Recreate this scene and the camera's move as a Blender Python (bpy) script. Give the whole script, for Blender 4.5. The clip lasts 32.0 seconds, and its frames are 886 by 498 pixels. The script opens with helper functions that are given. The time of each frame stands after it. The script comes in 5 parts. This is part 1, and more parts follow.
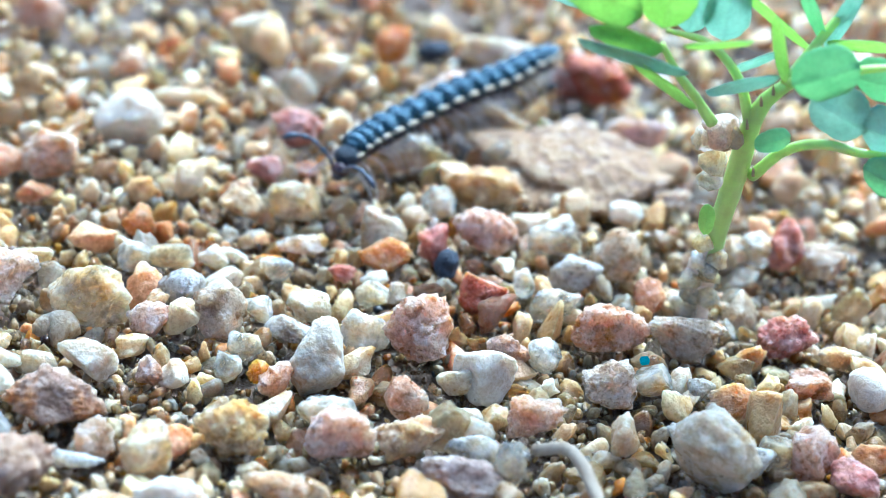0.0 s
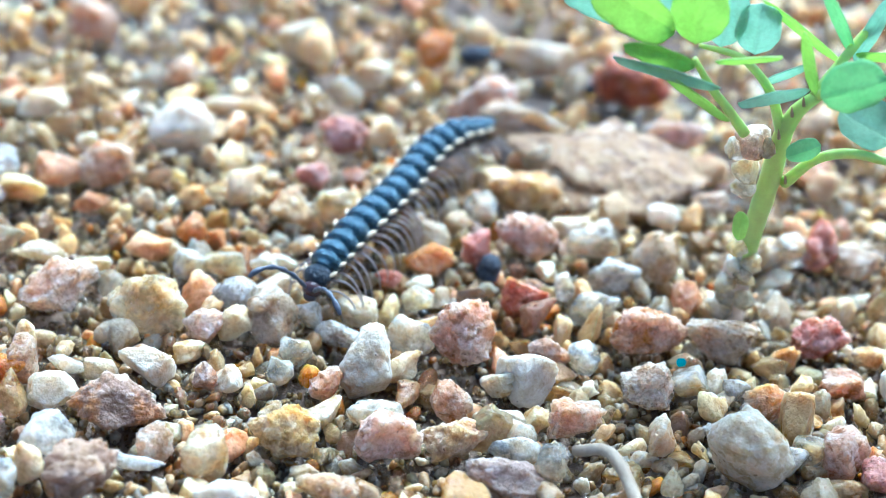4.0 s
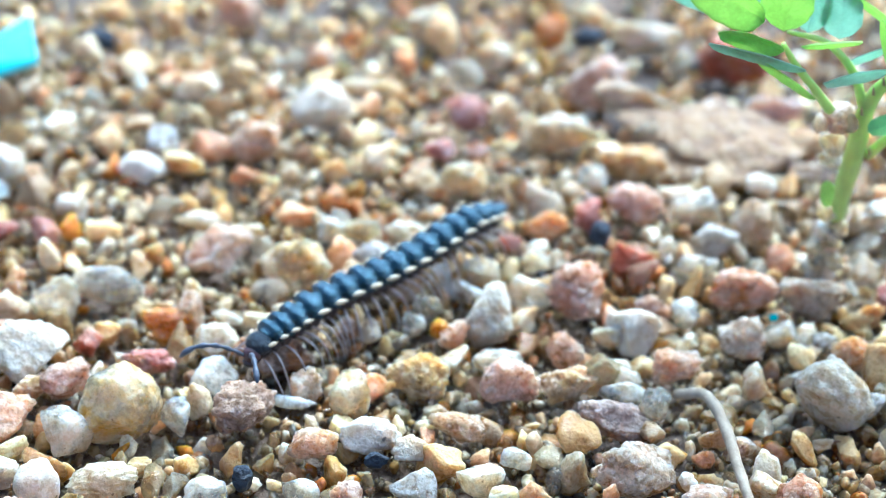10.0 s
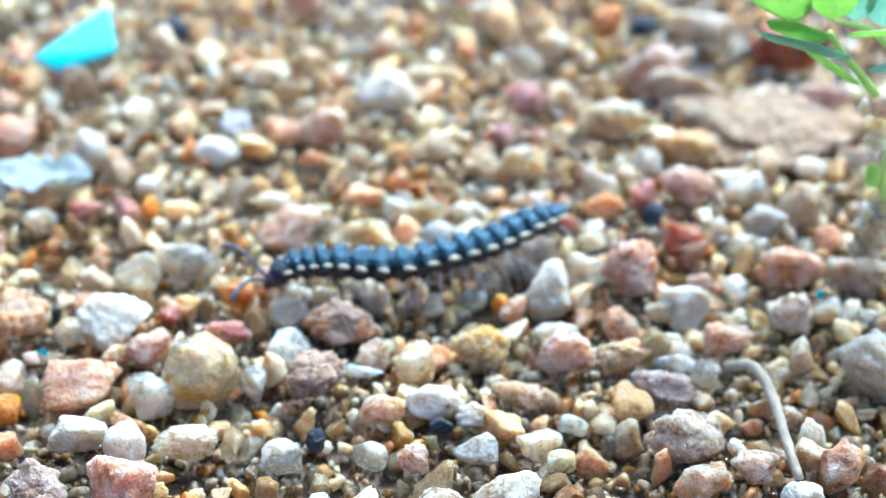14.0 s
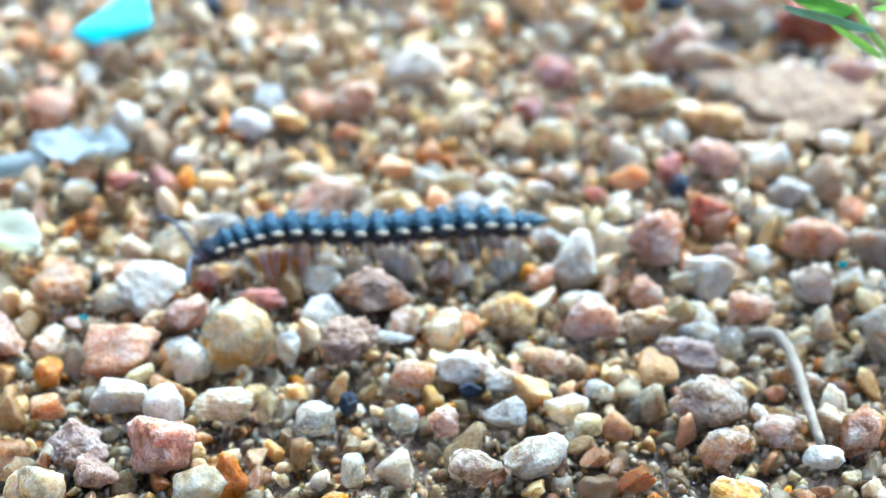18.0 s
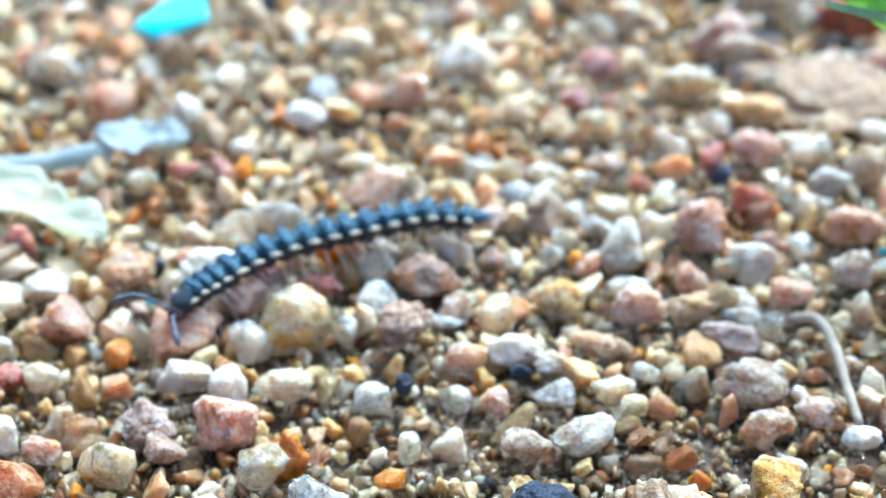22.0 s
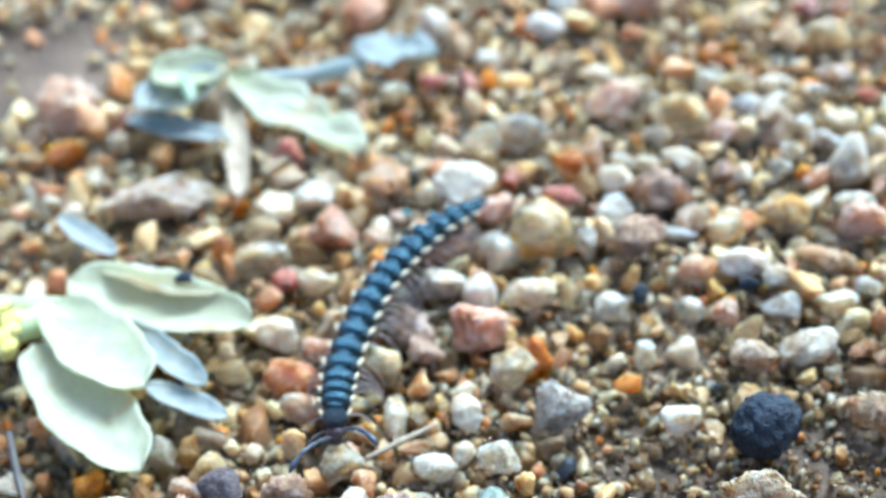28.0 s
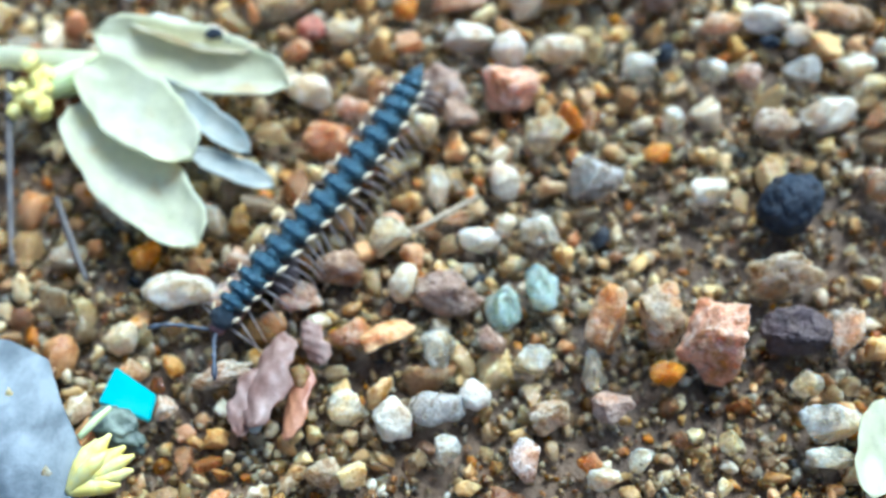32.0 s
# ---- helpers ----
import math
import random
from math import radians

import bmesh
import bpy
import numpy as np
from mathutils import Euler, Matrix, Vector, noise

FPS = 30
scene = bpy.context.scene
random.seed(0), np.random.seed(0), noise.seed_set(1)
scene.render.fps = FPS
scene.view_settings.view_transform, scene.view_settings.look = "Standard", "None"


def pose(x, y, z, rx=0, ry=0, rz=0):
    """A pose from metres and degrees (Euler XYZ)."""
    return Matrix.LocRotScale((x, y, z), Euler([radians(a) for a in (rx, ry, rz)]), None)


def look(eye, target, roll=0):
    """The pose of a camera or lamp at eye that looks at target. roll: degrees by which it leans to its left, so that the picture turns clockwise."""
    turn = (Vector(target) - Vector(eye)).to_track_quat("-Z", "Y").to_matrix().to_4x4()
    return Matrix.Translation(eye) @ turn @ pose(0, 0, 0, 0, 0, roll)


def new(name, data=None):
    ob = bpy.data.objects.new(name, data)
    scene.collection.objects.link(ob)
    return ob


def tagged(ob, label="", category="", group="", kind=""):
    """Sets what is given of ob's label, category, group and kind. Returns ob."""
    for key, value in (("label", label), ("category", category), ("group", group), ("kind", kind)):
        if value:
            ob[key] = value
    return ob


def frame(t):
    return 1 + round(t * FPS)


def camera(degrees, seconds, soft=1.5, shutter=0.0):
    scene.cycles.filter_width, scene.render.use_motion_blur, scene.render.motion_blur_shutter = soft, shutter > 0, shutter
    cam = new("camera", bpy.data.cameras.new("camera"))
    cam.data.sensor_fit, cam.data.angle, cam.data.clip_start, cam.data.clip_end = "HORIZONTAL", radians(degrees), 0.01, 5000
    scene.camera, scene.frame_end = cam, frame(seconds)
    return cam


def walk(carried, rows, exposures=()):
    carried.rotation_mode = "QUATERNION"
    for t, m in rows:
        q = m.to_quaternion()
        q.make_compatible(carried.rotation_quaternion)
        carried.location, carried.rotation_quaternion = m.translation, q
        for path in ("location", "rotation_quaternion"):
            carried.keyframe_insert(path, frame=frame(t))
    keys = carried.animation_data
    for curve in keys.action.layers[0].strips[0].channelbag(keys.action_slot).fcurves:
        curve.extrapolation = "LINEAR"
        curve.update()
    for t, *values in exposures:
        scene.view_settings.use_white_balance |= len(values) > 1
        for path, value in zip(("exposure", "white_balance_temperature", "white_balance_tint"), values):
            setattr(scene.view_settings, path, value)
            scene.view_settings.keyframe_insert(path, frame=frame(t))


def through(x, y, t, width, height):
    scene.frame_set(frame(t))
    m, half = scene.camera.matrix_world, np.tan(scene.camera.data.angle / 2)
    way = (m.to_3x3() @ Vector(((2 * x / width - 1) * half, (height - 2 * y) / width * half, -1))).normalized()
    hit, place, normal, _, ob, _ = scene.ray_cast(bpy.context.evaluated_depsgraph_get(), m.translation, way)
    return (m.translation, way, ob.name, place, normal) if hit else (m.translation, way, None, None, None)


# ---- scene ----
EXPO = 1.77

# ---- camera ----
MM = 0.001


def at(t, x, y, z, yaw, pitch, roll):
    """A row of the camera's way: millimetres, then degrees to the left, up and leaning."""
    return t, pose(x * MM, y * MM, z * MM, 0, 0, yaw) @ pose(0, 0, 0, 90 + pitch) @ pose(0, 0, 0, 0, 0, roll)


cam = camera(33.00, 32.0, soft=0.4)
cam.data.dof.use_dof = True
cam.data.dof.focus_distance = 0.081
cam.data.dof.aperture_fstop = 34.0
walk(cam, [
    at(0, -0.87, -0.21, 47.69, 4.30, -30.96, 6.48),
    at(0.5, -0.60, 0.03, 47.99, 4.44, -31.21, 6.31),
    at(1, -0.81, -0.27, 47.48, 4.34, -30.93, 6.50),
    at(1.5, -0.67, -0.04, 47.90, 4.37, -31.27, 6.34),
    at(2, -0.76, -0.60, 47.90, 4.35, -30.95, 6.31),
    at(2.5, -0.28, -0.81, 49.30, 5.13, -31.46, 5.59),
    at(3, -0.62, -1.47, 49.58, 5.31, -31.27, 5.52),
    at(3.5, -0.79, -1.82, 50.05, 5.75, -31.60, 5.28),
    at(5.5, -0.31, -3.67, 52.19, 7.31, -32.10, 4.13),
    at(6, -0.33, -4.38, 52.56, 7.62, -32.15, 3.94),
    at(6.5, -0.06, -4.47, 52.70, 8.03, -32.22, 3.69),
    at(7, -0.13, -5.11, 53.05, 8.25, -32.36, 3.59),
    at(7.5, 0.20, -6.16, 53.61, 9.06, -32.55, 3.13),
    at(8, 0.62, -7.68, 54.40, 10.06, -32.78, 2.61),
    at(8.5, 0.39, -8.52, 54.84, 10.34, -32.95, 2.47),
    at(9, 0.46, -9.02, 55.07, 10.65, -32.85, 2.25),
    at(9.5, 0.61, -10.12, 55.56, 11.25, -33.10, 2.02),
    at(10, 0.48, -10.90, 55.97, 11.51, -33.30, 1.93),
    at(10.5, 0.48, -11.35, 56.23, 11.73, -33.35, 1.81),
    at(11, 0.69, -12.03, 56.58, 12.17, -33.33, 1.49),
    at(11.5, 0.59, -12.80, 57.01, 12.51, -33.49, 1.40),
    at(12, 0.60, -13.16, 57.16, 12.72, -33.53, 1.29),
    at(12.5, 0.57, -13.39, 57.37, 12.92, -33.60, 1.19),
    at(13, 0.63, -13.88, 57.58, 13.16, -33.59, 1.05),
    at(13.5, 0.80, -14.58, 57.80, 13.50, -33.67, 0.90),
    at(14, 1.03, -15.41, 58.09, 14.01, -33.75, 0.69),
    at(14.5, 0.99, -16.18, 58.37, 14.20, -33.85, 0.63),
    at(16.5, 1.27, -16.75, 58.39, 14.66, -34.25, 0.49),
    at(17, 1.28, -16.93, 58.25, 14.75, -34.25, 0.36),
    at(17.5, 1.04, -16.97, 58.45, 14.75, -34.47, 0.46),
    at(18, 1.32, -17.63, 58.74, 15.19, -34.52, 0.21),
    at(18.5, 1.36, -18.03, 59.12, 15.51, -34.58, 0.01),
    at(19, 1.33, -18.54, 59.29, 15.66, -34.59, -0.07),
    at(19.5, 1.56, -18.97, 59.71, 16.10, -34.70, -0.33),
    at(20, 1.46, -19.20, 59.90, 16.25, -34.80, -0.46),
    at(20.5, 1.42, -19.49, 60.17, 16.36, -34.74, -0.60),
    at(21, 1.53, -20.03, 60.55, 16.75, -34.87, -0.77),
    at(21.5, 1.58, -20.55, 60.53, 17.08, -34.92, -0.87),
    at(22, 1.34, -20.75, 60.91, 17.00, -35.04, -0.81),
    at(22.5, 1.55, -20.98, 60.99, 17.25, -35.06, -0.91),
    at(23, 1.80, -21.75, 61.21, 17.62, -35.14, -1.12),
    at(23.5, 2.29, -22.41, 61.84, 18.24, -35.50, -1.40),
    at(24, 2.53, -22.72, 62.47, 18.67, -35.56, -1.84),
    at(24.5, 3.57, -22.12, 63.94, 19.66, -36.57, -2.88),
    at(25, 3.77, -21.89, 65.17, 20.55, -37.04, -3.89),
    at(25.5, 3.75, -22.94, 66.86, 21.86, -37.41, -4.84),
    at(27.5, 3.84, -26.84, 69.60, 26.41, -39.63, -7.31),
    at(28, 1.23, -24.64, 70.14, 27.88, -40.57, -7.20),
    at(28.5, -1.82, -19.74, 73.49, 28.07, -43.32, -5.89),
    at(29, -3.37, -17.49, 72.95, 25.68, -46.83, -4.03),
    at(29.5, -3.76, -17.76, 72.16, 24.44, -51.47, -2.73),
    at(30, -5.91, -18.91, 74.68, 23.97, -54.83, -1.88),
    at(30.5, -8.08, -18.39, 78.36, 25.48, -55.75, -2.97),
    at(31, -9.36, -17.18, 81.36, 25.93, -56.25, -3.79),
    at(31.5, -10.97, -16.43, 82.45, 23.66, -57.59, -2.95),
    at(32, -11.82, -18.26, 83.64, 23.20, -59.44, -3.37),
], exposures=[(0, EXPO - 0.02, 4340, -2), (5, EXPO, 4440, -2), (25, EXPO, 4500, -2), (28, EXPO - 0.18, 4580, -4), (30, EXPO - 0.36, 4650, -4), (32, EXPO - 0.44, 4700, -4)])

# ---- daylight under an open, hazy sky ----
world = bpy.data.worlds.new("sky")
scene.world = world
world.use_nodes = True
wn = world.node_tree.nodes
sky = wn.new("ShaderNodeTexSky")
sky.sky_type, sky.sun_disc = "NISHITA", False
sky.sun_elevation, sky.sun_rotation = radians(58), radians(11)
sky.air_density, sky.dust_density, sky.ozone_density = 0.6, 5.0, 1.0
wn["Background"].inputs["Strength"].default_value = 0.108
world.node_tree.links.new(sky.outputs[0], wn["Background"].inputs["Color"])
sun_data = bpy.data.lights.new("sun", "SUN")
sun_data.energy, sun_data.angle, sun_data.color = 1.75, radians(24), (1.0, 0.975, 0.94)
sun = new("sun", sun_data)
sun.matrix_world = look((0.10, 0.52, 0.85), (0, 0, 0))


# ---- materials ----
def shader(name):
    m = bpy.data.materials.new(name)
    m.use_nodes = True
    n, l = m.node_tree.nodes, m.node_tree.links
    return m, n, l, n["Principled BSDF"]


def noise_node(n, l, scale, detail=4.0, rough=0.55, src=None):
    c = n.new("ShaderNodeTexCoord")
    t = n.new("ShaderNodeTexNoise")
    t.inputs["Scale"].default_value, t.inputs["Detail"].default_value, t.inputs["Roughness"].default_value = scale, detail, rough
    l.new(src if src else c.outputs["Object"], t.inputs["Vector"])
    return t


def ramp(n, l, source, stops, constant=False):
    r = n.new("ShaderNodeValToRGB")
    e = r.color_ramp.elements
    while len(e) < len(stops):
        e.new(0.5)
    for k, (p, c) in enumerate(stops):
        e[k].position = p
        e[k].color = (*c, 1.0)
    if constant:
        r.color_ramp.interpolation = "CONSTANT"
    l.new(source, r.inputs["Fac"])
    return r


def mixed(n, l, fac, a, b, blend="MIX"):
    m = n.new("ShaderNodeMix")
    m.data_type, m.blend_type = "RGBA", blend
    for value, slot in ((fac, 0), (a, 6), (b, 7)):
        if isinstance(value, (int, float)):
            m.inputs[slot].default_value = value
        elif isinstance(value, tuple):
            m.inputs[slot].default_value = (*value, 1.0)
        else:
            l.new(value, m.inputs[slot])
    return m.outputs[2]


def bump(n, l, p, source, strength, distance):
    b = n.new("ShaderNodeBump")
    b.inputs["Strength"].default_value, b.inputs["Distance"].default_value = strength, distance
    l.new(source, b.inputs["Height"])
    l.new(b.outputs[0], p.inputs["Normal"])
    l.new(b.outputs[0], p.inputs["Coat Normal"])


def math_node(n, l, op, a, b=0.0):
    m = n.new("ShaderNodeMath")
    m.operation = op
    for k, v in enumerate((a, b)):
        if isinstance(v, (int, float)):
            m.inputs[k].default_value = v
        else:
            l.new(v, m.inputs[k])
    return m.outputs[0]


# clear share: how far light goes through the stone
STONE = {
    "gritty": ((0.350, 0.205, 0.075), (0.200, 0.098, 0.028), (0.480, 0.340, 0.160), 0.0),
    "white": ((0.620, 0.570, 0.455), (0.560, 0.480, 0.350), (0.480, 0.390, 0.270), 0.14),
    "cream": ((0.690, 0.590, 0.405), (0.620, 0.450, 0.230), (0.700, 0.640, 0.520), 0.22),
    "quartz": ((0.665, 0.615, 0.500), (0.640, 0.590, 0.470), (0.660, 0.490, 0.260), 0.55),
    "honey": ((0.710, 0.590, 0.370), (0.680, 0.440, 0.150), (0.740, 0.690, 0.570), 0.50),
    "ochre": ((0.560, 0.390, 0.170), (0.460, 0.230, 0.040), (0.640, 0.550, 0.390), 0.15),
    "peach": ((0.700, 0.480, 0.305), (0.630, 0.310, 0.130), (0.740, 0.630, 0.490), 0.34),
    "orange": ((0.640, 0.290, 0.090), (0.480, 0.160, 0.030), (0.700, 0.490, 0.300), 0.32),
    "rose": ((0.680, 0.430, 0.290), (0.500, 0.220, 0.120), (0.720, 0.600, 0.470), 0.26),
    "coral": ((0.700, 0.380, 0.250), (0.540, 0.210, 0.110), (0.720, 0.560, 0.430), 0.14),
    "red": ((0.420, 0.150, 0.100), (0.260, 0.066, 0.044), (0.560, 0.340, 0.260), 0.14),
    "tan": ((0.560, 0.420, 0.250), (0.390, 0.250, 0.120), (0.640, 0.550, 0.410), 0.30),
    "plum": ((0.330, 0.228, 0.160), (0.180, 0.105, 0.074), (0.480, 0.360, 0.250), 0.12),
    "dark_plum": ((0.100, 0.070, 0.066), (0.056, 0.040, 0.040), (0.180, 0.140, 0.115), 0.0),
    "grey": ((0.520, 0.490, 0.415), (0.350, 0.325, 0.270), (0.600, 0.560, 0.480), 0.30),
    "green": ((0.520, 0.620, 0.520), (0.420, 0.520, 0.420), (0.640, 0.640, 0.540), 0.50),
    "dark": ((0.020, 0.030, 0.044), (0.012, 0.016, 0.024), (0.052, 0.060, 0.072), 0.0),
}


def let_through(n, l, p, share, colour, rough):
    """Clear mineral: part of the light passes straight through the stone."""
    glass = n.new("ShaderNodeBsdfGlass")
    glass.inputs["IOR"].default_value = 1.45
    glass.inputs["Roughness"].default_value = rough
    if isinstance(colour, tuple):
        glass.inputs["Color"].default_value = (*colour, 1.0)
    else:
        l.new(colour, glass.inputs["Color"])
    l.new(p.inputs["Normal"].links[0].from_socket, glass.inputs["Normal"])
    both = n.new("ShaderNodeMixShader")
    l.new(share, both.inputs[0])
    l.new(p.outputs[0], both.inputs[1])
    l.new(glass.outputs[0], both.inputs[2])
    l.new(both.outputs[0], n["Material Output"].inputs["Surface"])


def stone_material(kind):
    """A pebble of packed crystals: cloudy mineral colour, rust in the hollows, a few dark specks, light let through."""
    a, b, c, clear = STONE[kind]
    m, n, l, p = shader("stone_" + kind)
    info = n.new("ShaderNodeObjectInfo")
    shift = n.new("ShaderNodeVectorMath")
    shift.operation = "ADD"
    tc = n.new("ShaderNodeTexCoord")
    l.new(tc.outputs["Object"], shift.inputs[0])
    l.new(math_node(n, l, "MULTIPLY", info.outputs["Random"], 0.37), shift.inputs[1])
    where = shift.outputs[0]
    large = noise_node(n, l, 330, 4, 0.6, where)
    middle = noise_node(n, l, 1100, 4, 0.6, where)
    fine = noise_node(n, l, 4600, 3, 0.6, where)
    specks = noise_node(n, l, 2300, 2, 0.5, where)
    stain = noise_node(n, l, 430, 5, 0.65, where)
    dull = kind in ("dark", "dark_plum")
    clean = kind in ("white", "quartz", "cream", "honey", "green")
    rust = tuple(v * 0.6 for v in b) if dull or kind == "gritty" or kind in ("green", "grey") else (0.46, 0.20, 0.055)
    bent = n.new("ShaderNodeVectorMath")
    bent.operation = "MULTIPLY_ADD"
    bent.inputs[1].default_value = (0.0011, 0.0011, 0.0011)
    l.new(middle.outputs["Color"], bent.inputs[0])
    l.new(where, bent.inputs[2])
    crystal = n.new("ShaderNodeTexVoronoi")
    crystal.inputs["Scale"].default_value = 1250
    l.new(bent.outputs[0], crystal.inputs["Vector"])
    col = ramp(n, l, large.outputs["Fac"], [(0.36, b), (0.47, a), (0.55, a), (0.66, c)])
    tone = ramp(n, l, crystal.outputs["Color"], [(0.0, b), (0.4, a), (0.75, c), (1.0, tuple(min(0.86, 0.4 * v + 0.5) for v in a) if not dull else c)])
    out = mixed(n, l, 0.22 if clear > 0.3 or clean else 0.45, col.outputs[0], tone.outputs[0])
    out = mixed(n, l, ramp(n, l, stain.outputs["Fac"], [(0.56 if clean else 0.52, (0, 0, 0)), (0.70 if clean else 0.66, (0.45 if clean else 0.8,) * 3)]).outputs[0], out, rust)
    out = mixed(n, l, 1.0, out, ramp(n, l, fine.outputs["Fac"], [(0.3, (0.86, 0.82, 0.76) if clean else (0.68, 0.62, 0.54)), (0.50, (1.0, 1.0, 1.0)), (0.68, (1.12, 1.12, 1.12))]).outputs[0], "MULTIPLY")
    out = mixed(n, l, 1.0, out, ramp(n, l, middle.outputs["Fac"], [(0.34, (0.82, 0.75, 0.65) if clear > 0.3 or clean else (0.48, 0.40, 0.32)), (0.50, (1, 1, 1))]).outputs[0], "MULTIPLY")
    dots = ramp(n, l, specks.outputs["Fac"], [(0.70, (0, 0, 0)), (0.74, (0.75,) * 3)])
    out = mixed(n, l, dots.outputs[0], out, tuple(v * 0.22 for v in b))
    hsv = n.new("ShaderNodeHueSaturation")
    l.new(math_node(n, l, "ADD", math_node(n, l, "MULTIPLY", info.outputs["Random"], 0.18), 0.86), hsv.inputs["Value"])
    l.new(math_node(n, l, "ADD", math_node(n, l, "MULTIPLY", info.outputs["Random"], -0.40), 1.27), hsv.inputs["Saturation"])
    l.new(out, hsv.inputs["Color"])
    l.new(hsv.outputs[0], p.inputs["Base Color"])
    l.new(ramp(n, l, middle.outputs["Fac"], [(0.38, (0.16 if clear > 0.2 else 0.5,) * 3), (0.58, (0.5 if clear > 0.2 else 0.75,) * 3)]).outputs[0], p.inputs["Roughness"])
    p.inputs["Subsurface Weight"].default_value = 0.0 if dull else min(1.0, 0.45 + clear * 1.6)
    p.inputs["Subsurface Radius"].default_value = (1.0, 0.82, 0.62)
    p.inputs["Subsurface Scale"].default_value = 0.0016 + 0.003 * clear
    p.inputs["Specular IOR Level"].default_value = 0.45
    p.inputs["Coat Weight"].default_value = 0.3 * clear
    p.inputs["Coat Roughness"].default_value = 0.12
    rough = math_node(n, l, "ADD", math_node(n, l, "MULTIPLY", middle.outputs["Fac"], 1.0), math_node(n, l, "MULTIPLY", fine.outputs["Fac"], 0.5))
    rough = math_node(n, l, "ADD", rough, math_node(n, l, "MULTIPLY", crystal.outputs["Distance"], 0.55))
    bump(n, l, p, rough, (0.6 if clean else 0.9) - 0.4 * clear, 0.0005)
    if clear > 0.2:
        cloud = ramp(n, l, stain.outputs["Fac"], [(0.42, (min(0.85, clear * 1.5),) * 3), (0.60, (clear * 0.35,) * 3)])
        let_through(n, l, p, cloud.outputs[0], tuple(0.62 + 0.36 * v / max(a) for v in a), 0.12)
    return m


MATS = {k: stone_material(k) for k in STONE}


def grain_material(name, picks, rough, wet_light_gain):
    """Many stones in one mesh: each island takes one of the picked colours."""
    m, n, l, p = shader(name)
    geo = n.new("ShaderNodeNewGeometry")
    stops, at_ = [], 0.0
    for kind, share in picks:
        stops.append((at_, STONE[kind][0]))
        stops.append((at_ + share * 0.55, tuple(0.65 * u + 0.35 * v for u, v in zip(STONE[kind][1], STONE[kind][2]))))
        at_ += share
    pick = ramp(n, l, geo.outputs["Random Per Island"], stops, True)
    large = noise_node(n, l, 650, 4, 0.62)
    fine = noise_node(n, l, 3800, 3, 0.6)
    vary = n.new("ShaderNodeTexWhiteNoise")
    vary.noise_dimensions = "1D"
    l.new(math_node(n, l, "MULTIPLY", geo.outputs["Random Per Island"], 917.0), vary.inputs["W"])
    value = ramp(n, l, vary.outputs["Value"], [(0.0, (0.46, 0.37, 0.28)), (0.25, (0.86, 0.81, 0.73)), (1.0, (1.05, 1.04, 1.01))])
    # scales the colour: above 1 paints in distant haze, below 1 damp and gap shade
    tone = ramp(n, l, large.outputs["Fac"], [(0.32, tuple(wet_light_gain * v for v in (0.72, 0.56, 0.38))), (0.50, tuple(wet_light_gain * v for v in (1.0, 0.96, 0.90))), (0.66, (wet_light_gain * 1.1,) * 3)])
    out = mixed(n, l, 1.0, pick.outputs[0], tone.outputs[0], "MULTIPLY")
    out = mixed(n, l, 1.0, out, ramp(n, l, fine.outputs["Fac"], [(0.3, (0.70, 0.64, 0.56)), (0.50, (1.0, 1.0, 1.0)), (0.68, (1.12, 1.12, 1.12))]).outputs[0], "MULTIPLY")
    out = mixed(n, l, 1.0, out, value.outputs[0], "MULTIPLY")
    hsv = n.new("ShaderNodeHueSaturation")
    hsv.inputs["Saturation"].default_value = 1.16
    l.new(out, hsv.inputs["Color"])
    l.new(hsv.outputs[0], p.inputs["Base Color"])
    l.new(ramp(n, l, large.outputs["Fac"], [(0.38, (rough * 0.8,) * 3), (0.60, (rough * 2.2,) * 3)]).outputs[0], p.inputs["Roughness"])
    p.inputs["Specular IOR Level"].default_value = 0.45
    p.inputs["Coat Weight"].default_value = 0.08
    p.inputs["Coat Roughness"].default_value = 0.12
    p.inputs["Subsurface Weight"].default_value = 0.85
    p.inputs["Subsurface Radius"].default_value = (1.0, 0.82, 0.62)
    p.inputs["Subsurface Scale"].default_value = 0.0016
    bump(n, l, p, math_node(n, l, "ADD", large.outputs["Fac"], math_node(n, l, "MULTIPLY", fine.outputs["Fac"], 0.3)), 0.6, 0.0006)
    clear = ramp(n, l, vary.outputs["Color"], [(0.40, (0.06,) * 3), (0.62, (0.72,) * 3)])
    let_through(n, l, p, clear.outputs[0], mixed(n, l, 0.62, pick.outputs[0], (1.0, 0.99, 0.96)), 0.1)
    return m


# ---- ground ----
def relief(x, y):
    """Height of the sand in millimetres at a place in millimetres."""
    v = noise.noise((x * 0.035, y * 0.035, 3.1)) * 0.9 + noise.noise((x * 0.11, y * 0.11, 7.7)) * 0.5
    return v * 0.8 - 1.5


def sand_material():
    """Tan sand, dark brown where it is damp."""
    m, n, l, p = shader("damp_sand")
    a = noise_node(n, l, 55, 6, 0.6)
    b = noise_node(n, l, 2200, 3, 0.7)
    col = ramp(n, l, a.outputs["Fac"], [(0.36, (0.030, 0.019, 0.011)), (0.50, (0.070, 0.043, 0.022)), (0.66, (0.180, 0.117, 0.064))])
    out = mixed(n, l, ramp(n, l, b.outputs["Fac"], [(0.35, (0, 0, 0)), (0.7, (0.45, 0.45, 0.45))]).outputs[0], col.outputs[0], (0.20, 0.125, 0.064))
    l.new(out, p.inputs["Base Color"])
    p.inputs["Roughness"].default_value = 0.6
    bump(n, l, p, b.outputs["Fac"], 0.9, 0.0005)
    return m


